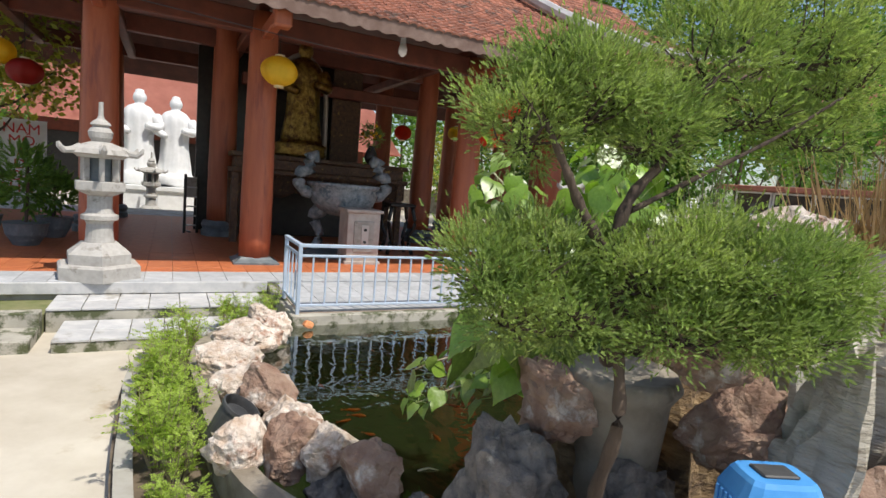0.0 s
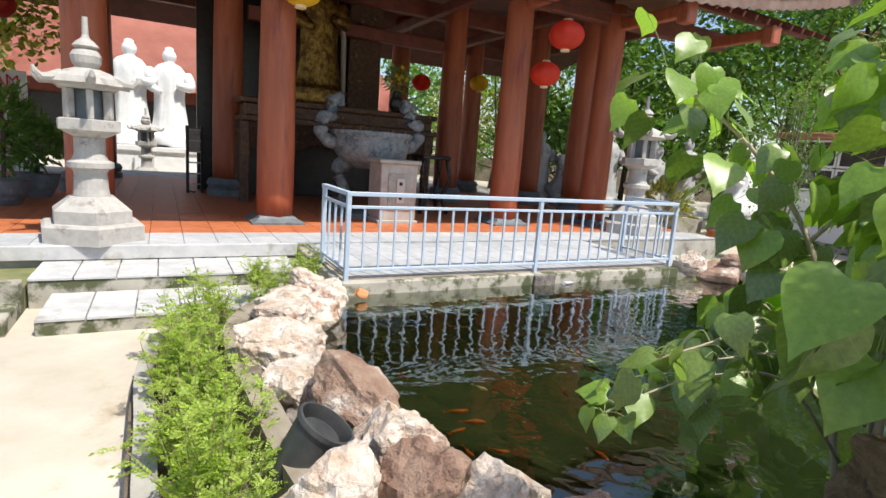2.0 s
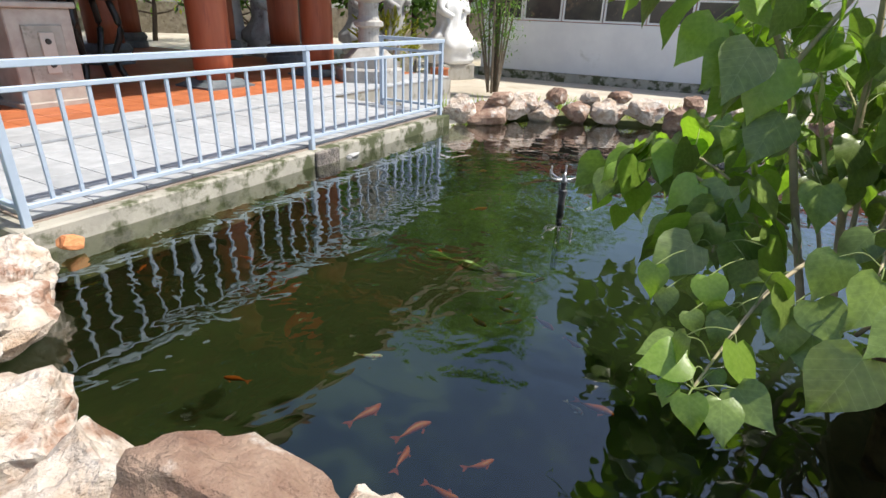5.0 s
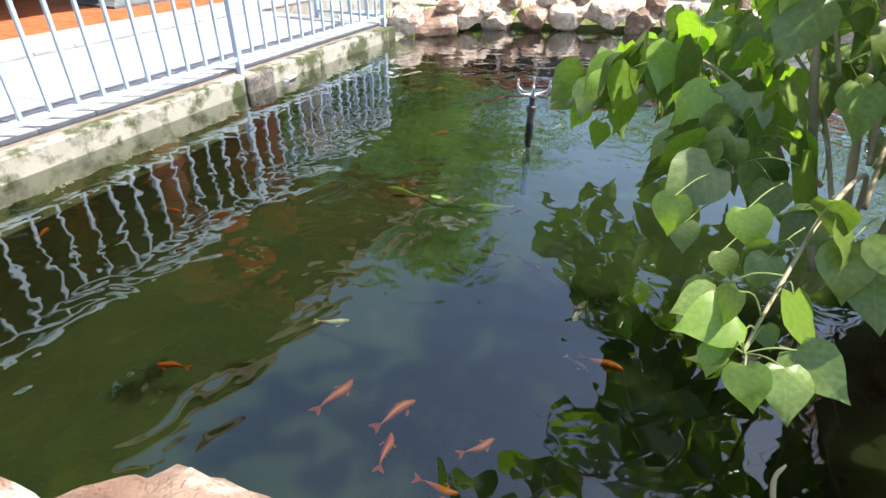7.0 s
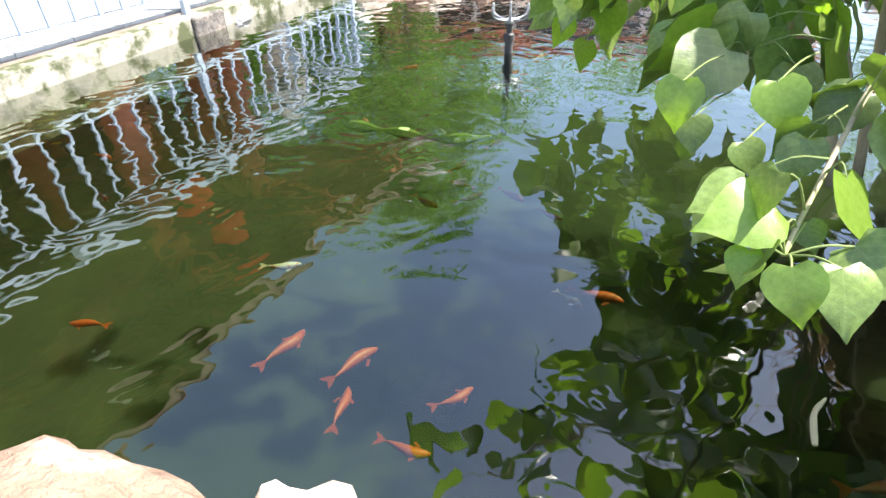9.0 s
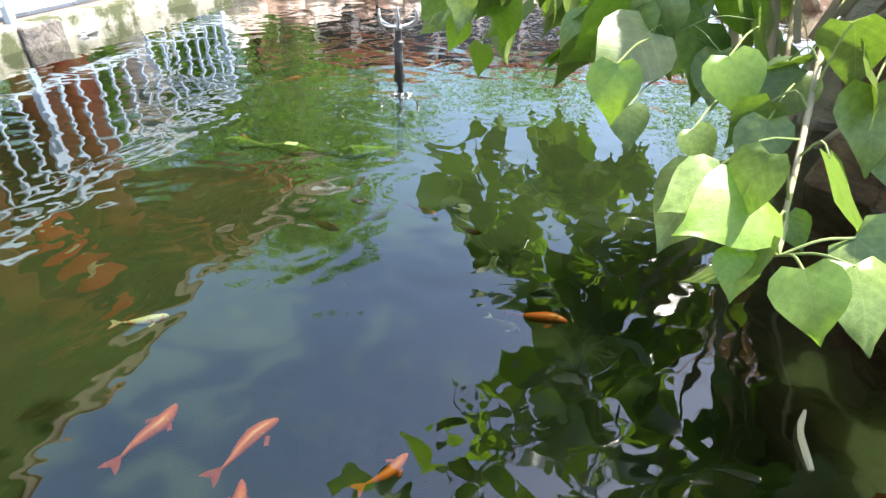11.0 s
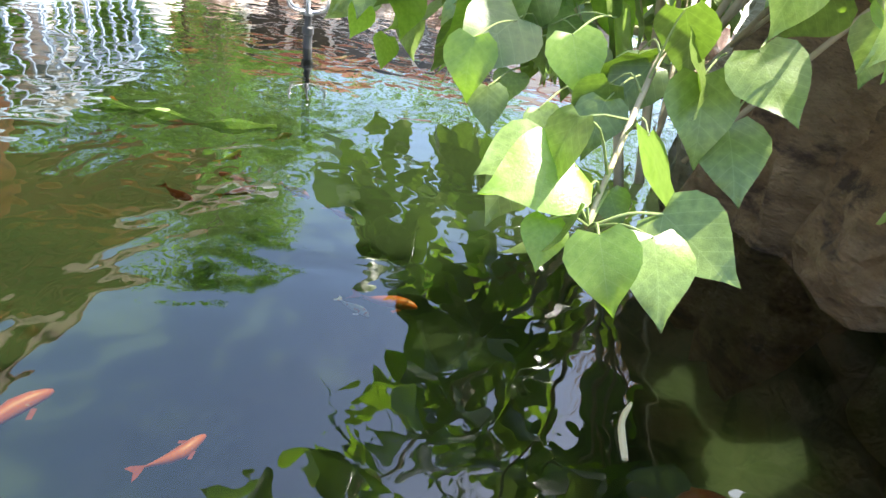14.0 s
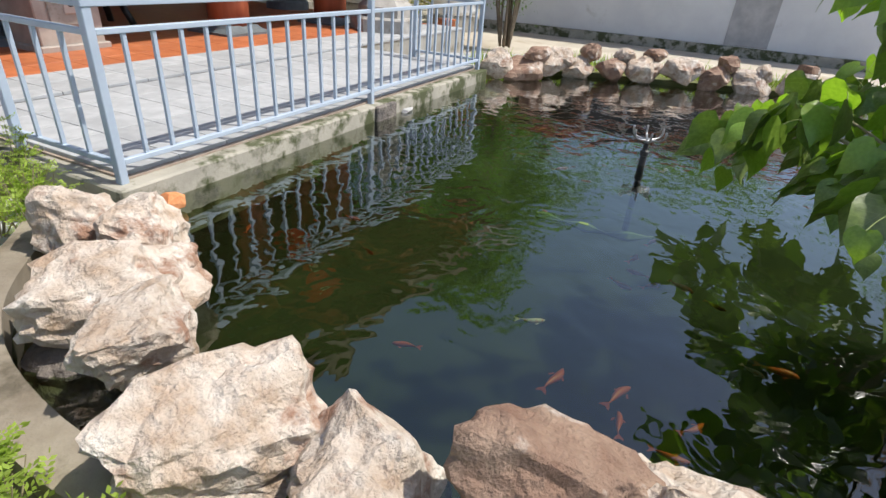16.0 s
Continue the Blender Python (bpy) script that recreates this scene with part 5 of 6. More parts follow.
def silk_lantern(p, material, r, label, top=0.45):
    s = thing("silk_lantern", label, "lantern", Matrix.Translation(p), group="silk lanterns")
    bm = bmesh.new()
    n = 48
    rings = []
    for k in range(13):
        a = math.pi * (0.06 + 0.88 * k / 12)
        rings.append([bm.verts.new((r * math.sin(a) * (1 - 0.045 * abs(math.sin(8 * math.pi * i / n))) * math.cos(2 * math.pi * i / n), r * math.sin(a) * (1 - 0.045 * abs(math.sin(8 * math.pi * i / n))) * math.sin(2 * math.pi * i / n), -0.80 * r * math.cos(a))) for i in range(n)])
    for a, b in zip(rings, rings[1:]):
        for i in range(n):
            bm.faces.new((a[i], a[(i + 1) % n], b[(i + 1) % n], b[i]))
    part("shade", bm, material, s, smooth=True)
    for z in (-0.82 * r, 0.78 * r):
        part("collar", lathe(bmesh.new(), [(0.26 * r, z - 0.02), (0.26 * r, z + 0.025)], 16), M["pale_silk"], s)
    part("cord", tube(bmesh.new(), [(0, 0, 0.78 * r), (0, 0, 0.78 * r + top)], 0.006, 5), M["black"], s)
    return s


for p, mt, r, lb, cord in [(T(-2.5, -0.75, 4.12), "yellow_silk", 0.33, "round yellow silk lantern hanging from the eave", 0.42), (T(1.97, -0.95, 3.45), "red_silk", 0.28, "round red silk lantern under the eave", 1.06), (T(1.93, -1.5, 4.05), "red_silk", 0.31, "orange-red silk lantern hanging from the eave", 0.44),
                           (T(3.55, 8.0, 4.15), "red_silk", 0.34, "round red silk lantern at the rear beam", 0.9), (T(5.6, 7.6, 4.35), "yellow_silk", 0.34, "round yellow silk lantern at the rear beam", 0.7),
                           (T(-7.63, 4.2, 4.40), "yellow_silk", 0.36, "yellow silk lantern at the platform's end", 0.64), (T(-7.14, 4.2, 4.03), "dark_red_silk", 0.36, "dark red silk lantern at the platform's end", 1.0)]:
    silk_lantern(p, M[mt], r, lb, cord)
bulb = thing("lamp_bulb", "white bulb lamp hanging from the eave", "lamp", TM @ pose(-0.33, -1.2, 4.72))
part("glass", lathe(bmesh.new(), [(0.03, -0.02), (0.08, 0.04), (0.085, 0.12), (0.06, 0.2)], 14), M["white_stone"], bulb, smooth=True)
part("cap", lathe(bmesh.new(), [(0.06, 0.2), (0.05, 0.32)], 12), M["ridge"], bulb)
part("cord", tube(bmesh.new(), [(0, 0, 0.32), (0, 0, 0.5)], 0.008, 5), M["black"], bulb)
bm = tube(bmesh.new(), curve_pts([(-7.4, -1.8, 4.75), (-2.7, -1.75, 4.52), (-0.6, -1.5, 4.50), (1.9, -1.3, 4.60), (4.4, -1.3, 4.75)], 10), 0.008, 5)
tagged(part("cable", bm, M["black"]), "thin sagging cable strung along the eave", "cable").matrix_basis = TM

# ---- pond life and gear ----
M["koi_red"] = mat("orange_koi", (0.52, 0.085, 0.015), (0.62, 0.14, 0.025), 10, 0.4, 0.1, 80, spots=(0.60, 0.40, 0.28), spot_scale=7, spot_at=0.66)
M["koi_white"] = mat("white_koi", (0.72, 0.62, 0.52), (0.80, 0.74, 0.68), 10, 0.4, 0.1, 80, spots=(0.75, 0.20, 0.05), spot_scale=8, spot_at=0.58)


def koi(x, y, z, turn, size, material, label):
    bm = bmesh.new()
    prof = [(-0.50, 0.012, 0.03), (-0.36, 0.035, 0.055), (-0.15, 0.085, 0.10), (0.08, 0.115, 0.125), (0.28, 0.10, 0.11), (0.42, 0.065, 0.075), (0.50, 0.022, 0.03)]
    rings = []
    for px, w, hh in prof:
        bend = 0.05 * math.sin(px * 5 + turn)
        rings.append([bm.verts.new((px, bend + w * math.cos(a), hh * math.sin(a))) for a in [2 * math.pi * i / 10 for i in range(10)]])
    for a, b in zip(rings, rings[1:]):
        for i in range(10):
            bm.faces.new((a[i], a[(i + 1) % 10], b[(i + 1) % 10], b[i]))
    bm.faces.new(rings[-1])
    k = tagged(part("koi", bm, material, smooth=True), label, "fish", "koi in the pond")
    k.matrix_basis = pose(x, y, z, 0, 0, turn) @ Matrix.Scale(size, 4)
    b0 = 0.05 * math.sin(-0.5 * 5 + turn)
    for nm, pts in (("tail_fin", [(-0.48, 0.0, 0.02), (-0.66, 0.13, 0.01), (-0.76, 0.16, 0), (-0.68, 0.0, 0), (-0.76, -0.16, 0), (-0.66, -0.13, 0.01)]), ("side_fin", [(0.20, 0.09, -0.02), (0.24, 0.14, -0.03), (0.12, 0.24, -0.04), (0.07, 0.20, -0.04)]), ("side_fin", [(0.20, -0.09, -0.02), (0.07, -0.20, -0.04), (0.12, -0.24, -0.04), (0.24, -0.14, -0.03)])):
        fb = bmesh.new()
        fb.faces.new([fb.verts.new((a, b + (b0 if nm == "tail_fin" else 0), c)) for a, b, c in pts])
        bmesh.ops.solidify(fb, geom=fb.faces[:], thickness=0.008)
        part(nm, fb, material, k)
    return k


for k, (x, y, turn, size, mt, lb) in enumerate([
        (1.06, 7.5, 10, 0.28, "koi_red", "bright orange koi just below the surface"),
        (-0.73, 6.89, -50, 0.22, "koi_red", "bright orange koi just below the surface"),
        (-0.71, 6.49, -60, 0.18, "koi_red", "bright orange koi just below the surface"),
        (-0.71, 5.67, 150, 0.24, "koi_red", "bright orange koi just below the surface"),
        (0.49, 5.82, -70, 0.26, "koi_red", "bright orange koi just below the surface"),
        (0.76, 6.09, 30, 0.26, "koi_red", "bright orange koi just below the surface"),
        (0.86, 5.78, -75, 0.28, "koi_red", "bright orange koi just below the surface"),
        (-0.16, 5.32, 35, 0.34, "koi_red", "bright orange koi just below the surface"),
        (0, 5.12, 20, 0.32, "koi_red", "bright orange koi just below the surface"),
        (-0.07, 5.01, 60, 0.26, "koi_red", "bright orange koi just below the surface"),
        (0.7, 5.13, -75, 0.2, "koi_white", "white and orange koi near the surface"),
        (1.06, 6.31, 20, 0.24, "koi_red", "bright orange koi just below the surface"),
        (0.51, 6.72, 80, 0.22, "koi_red", "bright orange koi just below the surface"),
        (-0.1, 5.66, -20, 0.26, "koi_white", "white and orange koi near the surface"),
        (0.04, 4.84, -40, 0.26, "koi_red", "bright orange koi just below the surface"),
        (0.94, 5.61, -65, 0.22, "koi_red", "bright orange koi just below the surface"),
        (0.76, 5.07, -50, 0.32, "koi_red", "bright orange koi just below the surface"),
        (0.68, 5.81, 10, 0.26, "koi_red", "bright orange koi just below the surface"),
        (0.21, 4.93, 5, 0.24, "koi_red", "bright orange koi just below the surface"),
        (0.98, 4.32, -30, 0.34, "koi_red", "bright orange koi just below the surface"),
        (1.45, 8.6, 15, 0.24, "koi_red", "bright orange koi just below the surface"),
        (2.0, 7.4, 30, 0.26, "koi_white", "white and orange koi near the surface"),
        (-1.35, 6.9, 70, 0.2, "koi_red", "bright orange koi just below the surface"),
        (0.72, 6.0, 120, 0.24, "koi_red", "bright orange koi just below the surface")]):
    koi(x, y, WATER - 0.045 - 0.02 * (k % 4), turn, size * 0.44, M[mt], lb)
noz = thing("fountain_nozzle", "black fountain pipe with spread chrome jets", "fountain", pose(1.73, 7.38, WATER))
part("pipe", lathe(bmesh.new(), [(0.028, -0.6), (0.028, 0.08), (0.036, 0.085), (0.036, 0.12), (0.022, 0.13), (0.022, 0.19)], 14), M["plastic_black"], noz, smooth=False)
part("hub", lathe(bmesh.new(), [(0.03, 0.19), (0.035, 0.205), (0.02, 0.225)], 12), M["metal"], noz)
for k in range(6):
    a = k * math.pi / 3
    part("jet_arm", tube(bmesh.new(), curve_pts([(0, 0, 0.21), (0.07 * math.cos(a), 0.07 * math.sin(a), 0.215), (0.125 * math.cos(a), 0.125 * math.sin(a), 0.24), (0.135 * math.cos(a), 0.135 * math.sin(a), 0.30)], 3), 0.008, 6), M["metal"], noz, smooth=True)
stick = tagged(part("floating_stalk", tube(bmesh.new(), curve_pts([(0, 0, 0), (0.02, 0.05, 0.006), (0.055, 0.085, 0.002)], 4), [0.004, 0.005, 0.005, 0.005, 0.004, 0.004, 0.004, 0.003, 0.002], 6), M["pale_silk"]), "pale bent stalk floating on the water", "debris")
stick.matrix_basis = pose(0.836, 4.431, WATER + 0.002, 0, 0, -28) @ Matrix.Scale(1.5, 4)
M["weed"] = mat("pond_weed", (0.16, 0.24, 0.06), (0.30, 0.36, 0.12), 12, 0.7, 0.0)
weed = tagged(part("water_weed", tube(bmesh.new(), curve_pts([(0.42, 6.68, 0), (0.58, 6.50, 0.006), (0.76, 6.32, 0), (1.0, 6.24, 0)], 6), [0.02 + 0.012 * math.sin(i) for i in range(19)], 6), M["weed"]), "long strand of green weed just under the surface", "weed")
weed.location = (0, 0, WATER - 0.03)
tagged(part("brick_piece", rock_mesh(77, 0.10, 0.06, 0.05, 2), mat("brick_orange", (0.62, 0.22, 0.08), (0.72, 0.32, 0.14), 12, 0.8, 0.5, 40)), "broken orange brick beside the deck", "brick").matrix_basis = pose(-1.74, 7.02, 0.36, 0, 20, 35)

tagged(part("stone_chip", rock_mesh(78, 0.11, 0.05, 0.025, 2), M["slab"]), "flat pale stone chip wedged at the waterline", "stone").matrix_basis = pose(0.19, 9.17, 0.315, 0, 0, 45)

# black plastic tub lying between the rocks
tub = thing("plastic_tub", "black plastic tub tipped over among the rocks", "tub", pose(-0.62, 4.14, 0.38, -10, 30, 10))
bm = lathe(bmesh.new(), [(0.115, -0.10), (0.14, 0.20), (0.152, 0.205), (0.152, 0.23), (0.138, 0.232), (0.134, 0.21), (0.11, -0.07)], 28)
part("wall", bm, M["plastic_black"], tub, smooth=False)
part("inner_ring", lathe(bmesh.new(), [(0.10, 0.16), (0.10, 0.18), (0.075, 0.185)], 24), M["plastic_black"], tub)

# blue crate
crate = thing("pet_crate", "sky-blue ribbed plastic crate with a dark lid panel", "crate", pose(2.70, 3.36, 1.10, 0, 0, 22) @ Matrix.Scale(0.86, 4))
bm = bmesh.new()
rings = []
for z, sx, sy in ((0.0, 0.20, 0.15), (0.02, 0.205, 0.155), (0.17, 0.20, 0.15), (0.25, 0.165, 0.12), (0.27, 0.15, 0.105)):
    pts = []
    for i in range(24):
        a = 2 * math.pi * (i + 0.5) / 24
        c, s = math.cos(a), math.sin(a)
        k = (abs(c) ** 6 + abs(s) ** 6) ** (-1 / 6)
        pts.append(bm.verts.new((sx * c * k, sy * s * k, z)))
    rings.append(pts)
for a, b in zip(rings, rings[1:]):
    for i in range(24):
        bm.faces.new((a[i], a[(i + 1) % 24], b[(i + 1) % 24], b[i]))
bm.faces.new(rings[0][::-1])
bm.faces.new(rings[-1])
part("shell", bm, M["blue_plastic"], crate)
part("lid_panel", boxed(-0.09, 0.09, -0.06, 0.06, 0.268, 0.282, bevel=0.01), M["plastic_black"], crate, "dark grey lid panel")
for sy in (-1, 1):
    for k in range(9):
        part("rib", boxed(-0.145 + 0.035 * k, -0.127 + 0.035 * k, -0.006, 0.006, 0.05, 0.155, bevel=0.003, m=Matrix.Translation((0, sy * 0.156, 0))), M["blue_plastic"], crate)
for sx in (-1, 1):
    for k in range(6):
        part("rib", boxed(-0.006, 0.006, -0.10 + 0.035 * k, -0.082 + 0.035 * k, 0.05, 0.155, bevel=0.003, m=Matrix.Translation((sx * 0.206, 0, 0))), M["blue_plastic"], crate)
part("base_rim", boxed(-0.215, 0.215, -0.165, 0.165, -0.02, 0.012, bevel=0.01), M["blue_plastic"], crate)

# ---- surroundings ----
M["tree_leaf"] = mat("tree_leaf", (0.06, 0.14, 0.025), (0.16, 0.28, 0.05), 0.8, 0.5, 0.0, vary=0.4, island=True, through_light=(1.5, 1.6, 0.7), world_space=True)
M["tree_leaf_gold"] = mat("yellow_green_leaf", (0.18, 0.24, 0.03), (0.38, 0.36, 0.06), 0.8, 0.5, 0.0, vary=0.4, island=True, through_light=(1.5, 1.4, 0.6), world_space=True)
M["white_wall"] = mat("white_wall_paint", (0.66, 0.67, 0.69), (0.74, 0.75, 0.76), 1.5, 0.8, 0.1, 30, world_space=True, spots=(0.52, 0.52, 0.50), spot_scale=0.9, spot_at=0.66)
M["glass"] = mat("dark_window_glass", (0.05, 0.05, 0.05), (0.10, 0.09, 0.08), 1.5, 0.06, 0.0, spots=(0.20, 0.15, 0.10), spot_scale=2.0, spot_at=0.62, world_space=True)
M["red_wall"] = mat("salmon_red_wall", (0.46, 0.17, 0.12), (0.55, 0.22, 0.16), 1.0, 0.85, 0.2, 20, world_space=True)
M["far_roof"] = mat("far_clay_roof", (0.36, 0.13, 0.09), (0.48, 0.20, 0.14), 2.0, 0.85, 0.4, 14, stretch=(1, 1, 3), world_space=True)
M["lilac"] = mat("lilac_cloth", (0.36, 0.26, 0.52), (0.62, 0.52, 0.66), 6, 0.8, 0.2, 20)
M["dry"] = mat("dry_grass", (0.30, 0.19, 0.09), (0.48, 0.34, 0.18), 6, 0.8, 0.0, vary=0.3, island=True, through_light=(1.0, 1.0, 0.8))


def tree(x, y, h, r, seed, leaf, label, count=2600, leaf_size=0.15, trunk_r=0.11, low=0.35, flat=0.8):
    t = thing("tree", label, "tree", pose(x, y, 0), group="background trees")
    rr = random.Random(seed)
    trunk = curve_pts([(0, 0, -0.05), (rr.gauss(0, 0.1), rr.gauss(0, 0.1), h * 0.25), (rr.gauss(0, 0.2), rr.gauss(0, 0.2), h * 0.55), (rr.gauss(0, 0.3), rr.gauss(0, 0.3), h * 0.85)], 5)
    part("trunk", tube(bmesh.new(), trunk, [trunk_r * (1 - 0.7 * i / (len(trunk) - 1)) for i in range(len(trunk))], 9), M["bark"], t, smooth=True)
    ends = []
    for k in range(11):
        a = 2.4 * k + rr.random()
        z = h * rr.uniform(low + 0.08, 0.92)
        q = r * rr.uniform(0.4, 0.85)
        s = trunk[min(len(trunk) - 1, max(3, int((z / h - 0.12) * len(trunk))))]
        e = Vector((q * math.cos(a), q * math.sin(a), z))
        part("limb", tube(bmesh.new(), curve_pts([s, s.lerp(e, 0.5) + Vector((0, 0, -0.05 * h)), e], 3), [trunk_r * 0.4, trunk_r * 0.36, trunk_r * 0.3, trunk_r * 0.25, trunk_r * 0.2, trunk_r * 0.15, trunk_r * 0.1], 6), M["bark"], t, smooth=True)
        ends.append(e)
    ends.append(trunk[-1] + Vector((0, 0, 0.05 * h)))
    verts, faces = [], []
    for _ in range(count):
        e = rr.choice(ends)
        d = Vector((rr.gauss(0, 1), rr.gauss(0, 1), rr.gauss(0, 1))).normalized() * r * 0.48 * rr.random() ** 0.5
        p = e + Vector((d.x, d.y, d.z * flat))
        way = Vector((rr.gauss(0, 1), rr.gauss(0, 1), rr.gauss(-0.4, 0.6))).normalized() * leaf_size * rr.uniform(0.6, 1.3)
        w = way.cross(Vector((rr.gauss(0, 1), rr.gauss(0, 1), rr.gauss(0.6, 1)))).normalized() * way.length * 0.28
        b = len(verts)
        verts += [p, p + way * 0.5 + w, p + way, p + way * 0.5 - w]
        faces.append((b, b + 1, b + 2, b + 3))
    raw("crown", verts, faces, leaf, t)
    return t


GREEN, GOLD = "leafy green tree behind the temple", "tree with yellow-green leaves beside the yard"
for k, (x, y, h, r, mt, lb, c) in enumerate([(-14.2, 10.6, 6.6, 2.4, "tree_leaf_gold", GOLD, 3200), (-19.5, 13.2, 7.0, 2.8, "tree_leaf", GREEN, 2600), (-14.0, 7.6, 6.2, 2.2, "tree_leaf_gold", GOLD, 2600),
                                             (-3.0, 30.0, 8.0, 3.6, "tree_leaf", GREEN, 3600), (-6.5, 33.0, 8.0, 3.6, "tree_leaf_gold", GOLD, 3400), (0.8, 25.5, 13.0, 3.9, "tree_leaf", GREEN, 6500), (4.4, 26.0, 14.5, 4.4, "tree_leaf", GREEN, 7500),
                                             (-1.2, 23.8, 7.0, 2.6, "tree_leaf", GREEN, 3600), (8.6, 26.4, 16.5, 3.6, "tree_leaf", GREEN, 9500), (12.5, 28.0, 10.5, 3.8, "tree_leaf", GREEN, 4600), (17.0, 22.0, 8.0, 3.8, "tree_leaf", GREEN, 3400), (2.6, 22.6, 6.0, 2.2, "tree_leaf", GREEN, 3400),
                                             (6.0, 24.2, 14.0, 3.4, "tree_leaf", GREEN, 8000), (12.0, 33.0, 11.0, 4.5, "tree_leaf", GREEN, 3000), (-22.0, 9.0, 8.0, 3.6, "tree_leaf", GREEN, 3000), (20.0, 14.0, 8.5, 4.0, "tree_leaf", GREEN, 3000)]):
    tree(x, y, h, r, 600 + k, M[mt], lb, c, 0.24 if y > 20 else 0.20, 0.12, 0.22 if y > 20 else 0.46)
for k in range(9):
    tree(-26 + 7.5 * k, 46 + 3 * math.sin(2.1 * k), 10, 5.0, 650 + k, M["tree_leaf"], "distant green tree behind the grounds", 2400, 0.5, 0.2, 0.12)

# slender many-stemmed shrub by the walk
M["bark_grey"] = mat("grey_brown_bark", (0.13, 0.10, 0.07), (0.22, 0.18, 0.13), 9, 0.9, 0.4, 40)
bam = thing("slender_shrub", "tall slender shrub of many thin grey stems", "shrub", pose(3.95, 15.3, 0.1))
rr = random.Random(8)
verts, faces = [], []
for k in range(13):
    a = rr.uniform(0, 6.28)
    top = Vector((math.cos(a) * rr.uniform(0.15, 0.85), math.sin(a) * rr.uniform(0.15, 0.85), rr.uniform(2.4, 3.9)))
    b0 = Vector((math.cos(a) * 0.1, math.sin(a) * 0.1, 0))
    pts = curve_pts([b0, b0.lerp(top, 0.5) * 0.9 + Vector((0, 0, 0.15)), top], 6)
    part("stem", tube(bmesh.new(), pts, [0.030 - 0.021 * i / 12 for i in range(13)], 6), M["bark_grey"], bam, smooth=True)
    for q in range(290):
        p = pts[rr.randrange(4, 13)] + Vector((rr.gauss(0, 0.17), rr.gauss(0, 0.17), rr.gauss(0, 0.17)))
        way = Vector((rr.gauss(0, 1), rr.gauss(0, 1), rr.gauss(-0.2, 0.7))).normalized() * rr.uniform(0.05, 0.11)
        w = way.cross(Vector((0.2, 0.1, 1))).normalized() * way.length * 0.2
        b = len(verts)
        verts += [p, p + way * 0.5 + w, p + way, p + way * 0.5 - w]
        faces.append((b, b + 1, b + 2, b + 3))
raw("foliage", verts, faces, M["tree_leaf"], bam)

# stone figures in a row behind the pond
for k, (x, y, h, seated, mt, lb) in enumerate([(-1.9, 20.4, 2.3, False, "grey_stone", "standing grey stone figure with folded sleeves"), (-0.95, 20.5, 2.1, True, "grey_stone", "seated grey stone figure"), (0.25, 20.5, 2.5, False, "grey_stone", "standing grey stone figure"),
                                               (1.7, 20.4, 2.2, True, "grey_stone", "seated weathered stone figure"), (2.6, 20.3, 2.35, False, "grey_stone", "standing pale stone figure"), (3.95, 18.9, 2.2, True, "white_stone", "white stone guardian figure on a block")]):
    o = draped_figure("statue", h, M[mt], 30 + k, lb, seated, "stone figures")
    o.matrix_basis = pose(x, y, 0.5 if k < 5 else 0.42, 0, 0, 40 if k < 5 else 20)
    bl = tagged(part("stone_block", boxed(-0.55, 0.55, -0.45, 0.45, -0.02, 0.5 if k < 5 else 0.42, bevel=0.03), M["cement"]), "plain stone block under a figure", "pedestal", "figure pedestals")
    bl.matrix_basis = pose(x, y, 0, 0, 0, 40 if k < 5 else 20)
v, f = sprig_cloud((0, 0, 0.9), (0.8, 0.7, 0.5), 160, 19, 0.22)
plum = thing("frangipani", "low bare-limbed frangipani with few leaves", "shrub", pose(1.75, 16.6, 0.1))
raw("foliage", v, f, M["tree_leaf_gold"], plum)
for k in range(9):
    a = k * 0.7
    part("limb", tube(bmesh.new(), curve_pts([(0, 0, 0), (0.25 * math.cos(a), 0.25 * math.sin(a), 0.55), (0.75 * math.cos(a + 0.4), 0.75 * math.sin(a + 0.4), 1.0 + 0.3 * math.sin(3 * k))], 4), [0.05, 0.045, 0.04, 0.036, 0.032, 0.028, 0.024, 0.02, 0.016], 7), M["stem"], plum, smooth=True)
tagged(part("clay_pot", lathe(bmesh.new(), [(0.16, 0), (0.24, 0.2), (0.22, 0.4), (0.25, 0.44)], 18), M["orange_tile"], smooth=True), "brown clay pot beside the white figure", "pot").matrix_basis = pose(3.2, 17.2, 0.0)

# white service building with a window band
WA, WB = Vector((5.2, 19.9, 0)), Vector((13.4, 12.6, 0))
wl = (WB - WA).length
wm = Matrix.Translation(WA) @ Matrix.Rotation(math.atan2(WB.y - WA.y, WB.x - WA.x), 4, "Z")
hut = thing("white_kiosk", "low white building with a band of framed windows", "building", wm)
part("plinth", boxed(-0.05, wl + 0.05, -0.06, 3.0, -0.02, 0.24, bevel=0.02), M["mossy"], hut)
part("wall", boxed(0, wl, 0, 0.12, 0.24, 1.58, bevel=0.005), M["white_wall"], hut)
part("grey_door", boxed(6.6, 7.6, -0.02, -0.002, 0.26, 1.56, bevel=0.005), M["ridge"], hut, "grey service door")
part("rear_wall", boxed(0, wl, 2.9, 3.0, 0.24, 3.0), M["red_wall"], hut)
part("roof", boxed(-0.3, wl + 0.3, -0.5, 3.3, 3.0, 3.14, bevel=0.02), M["far_roof"], hut)
part("wall_panel", boxed(8.0, wl, 0, 0.12, 1.58, 3.0), M["white_wall"], hut)
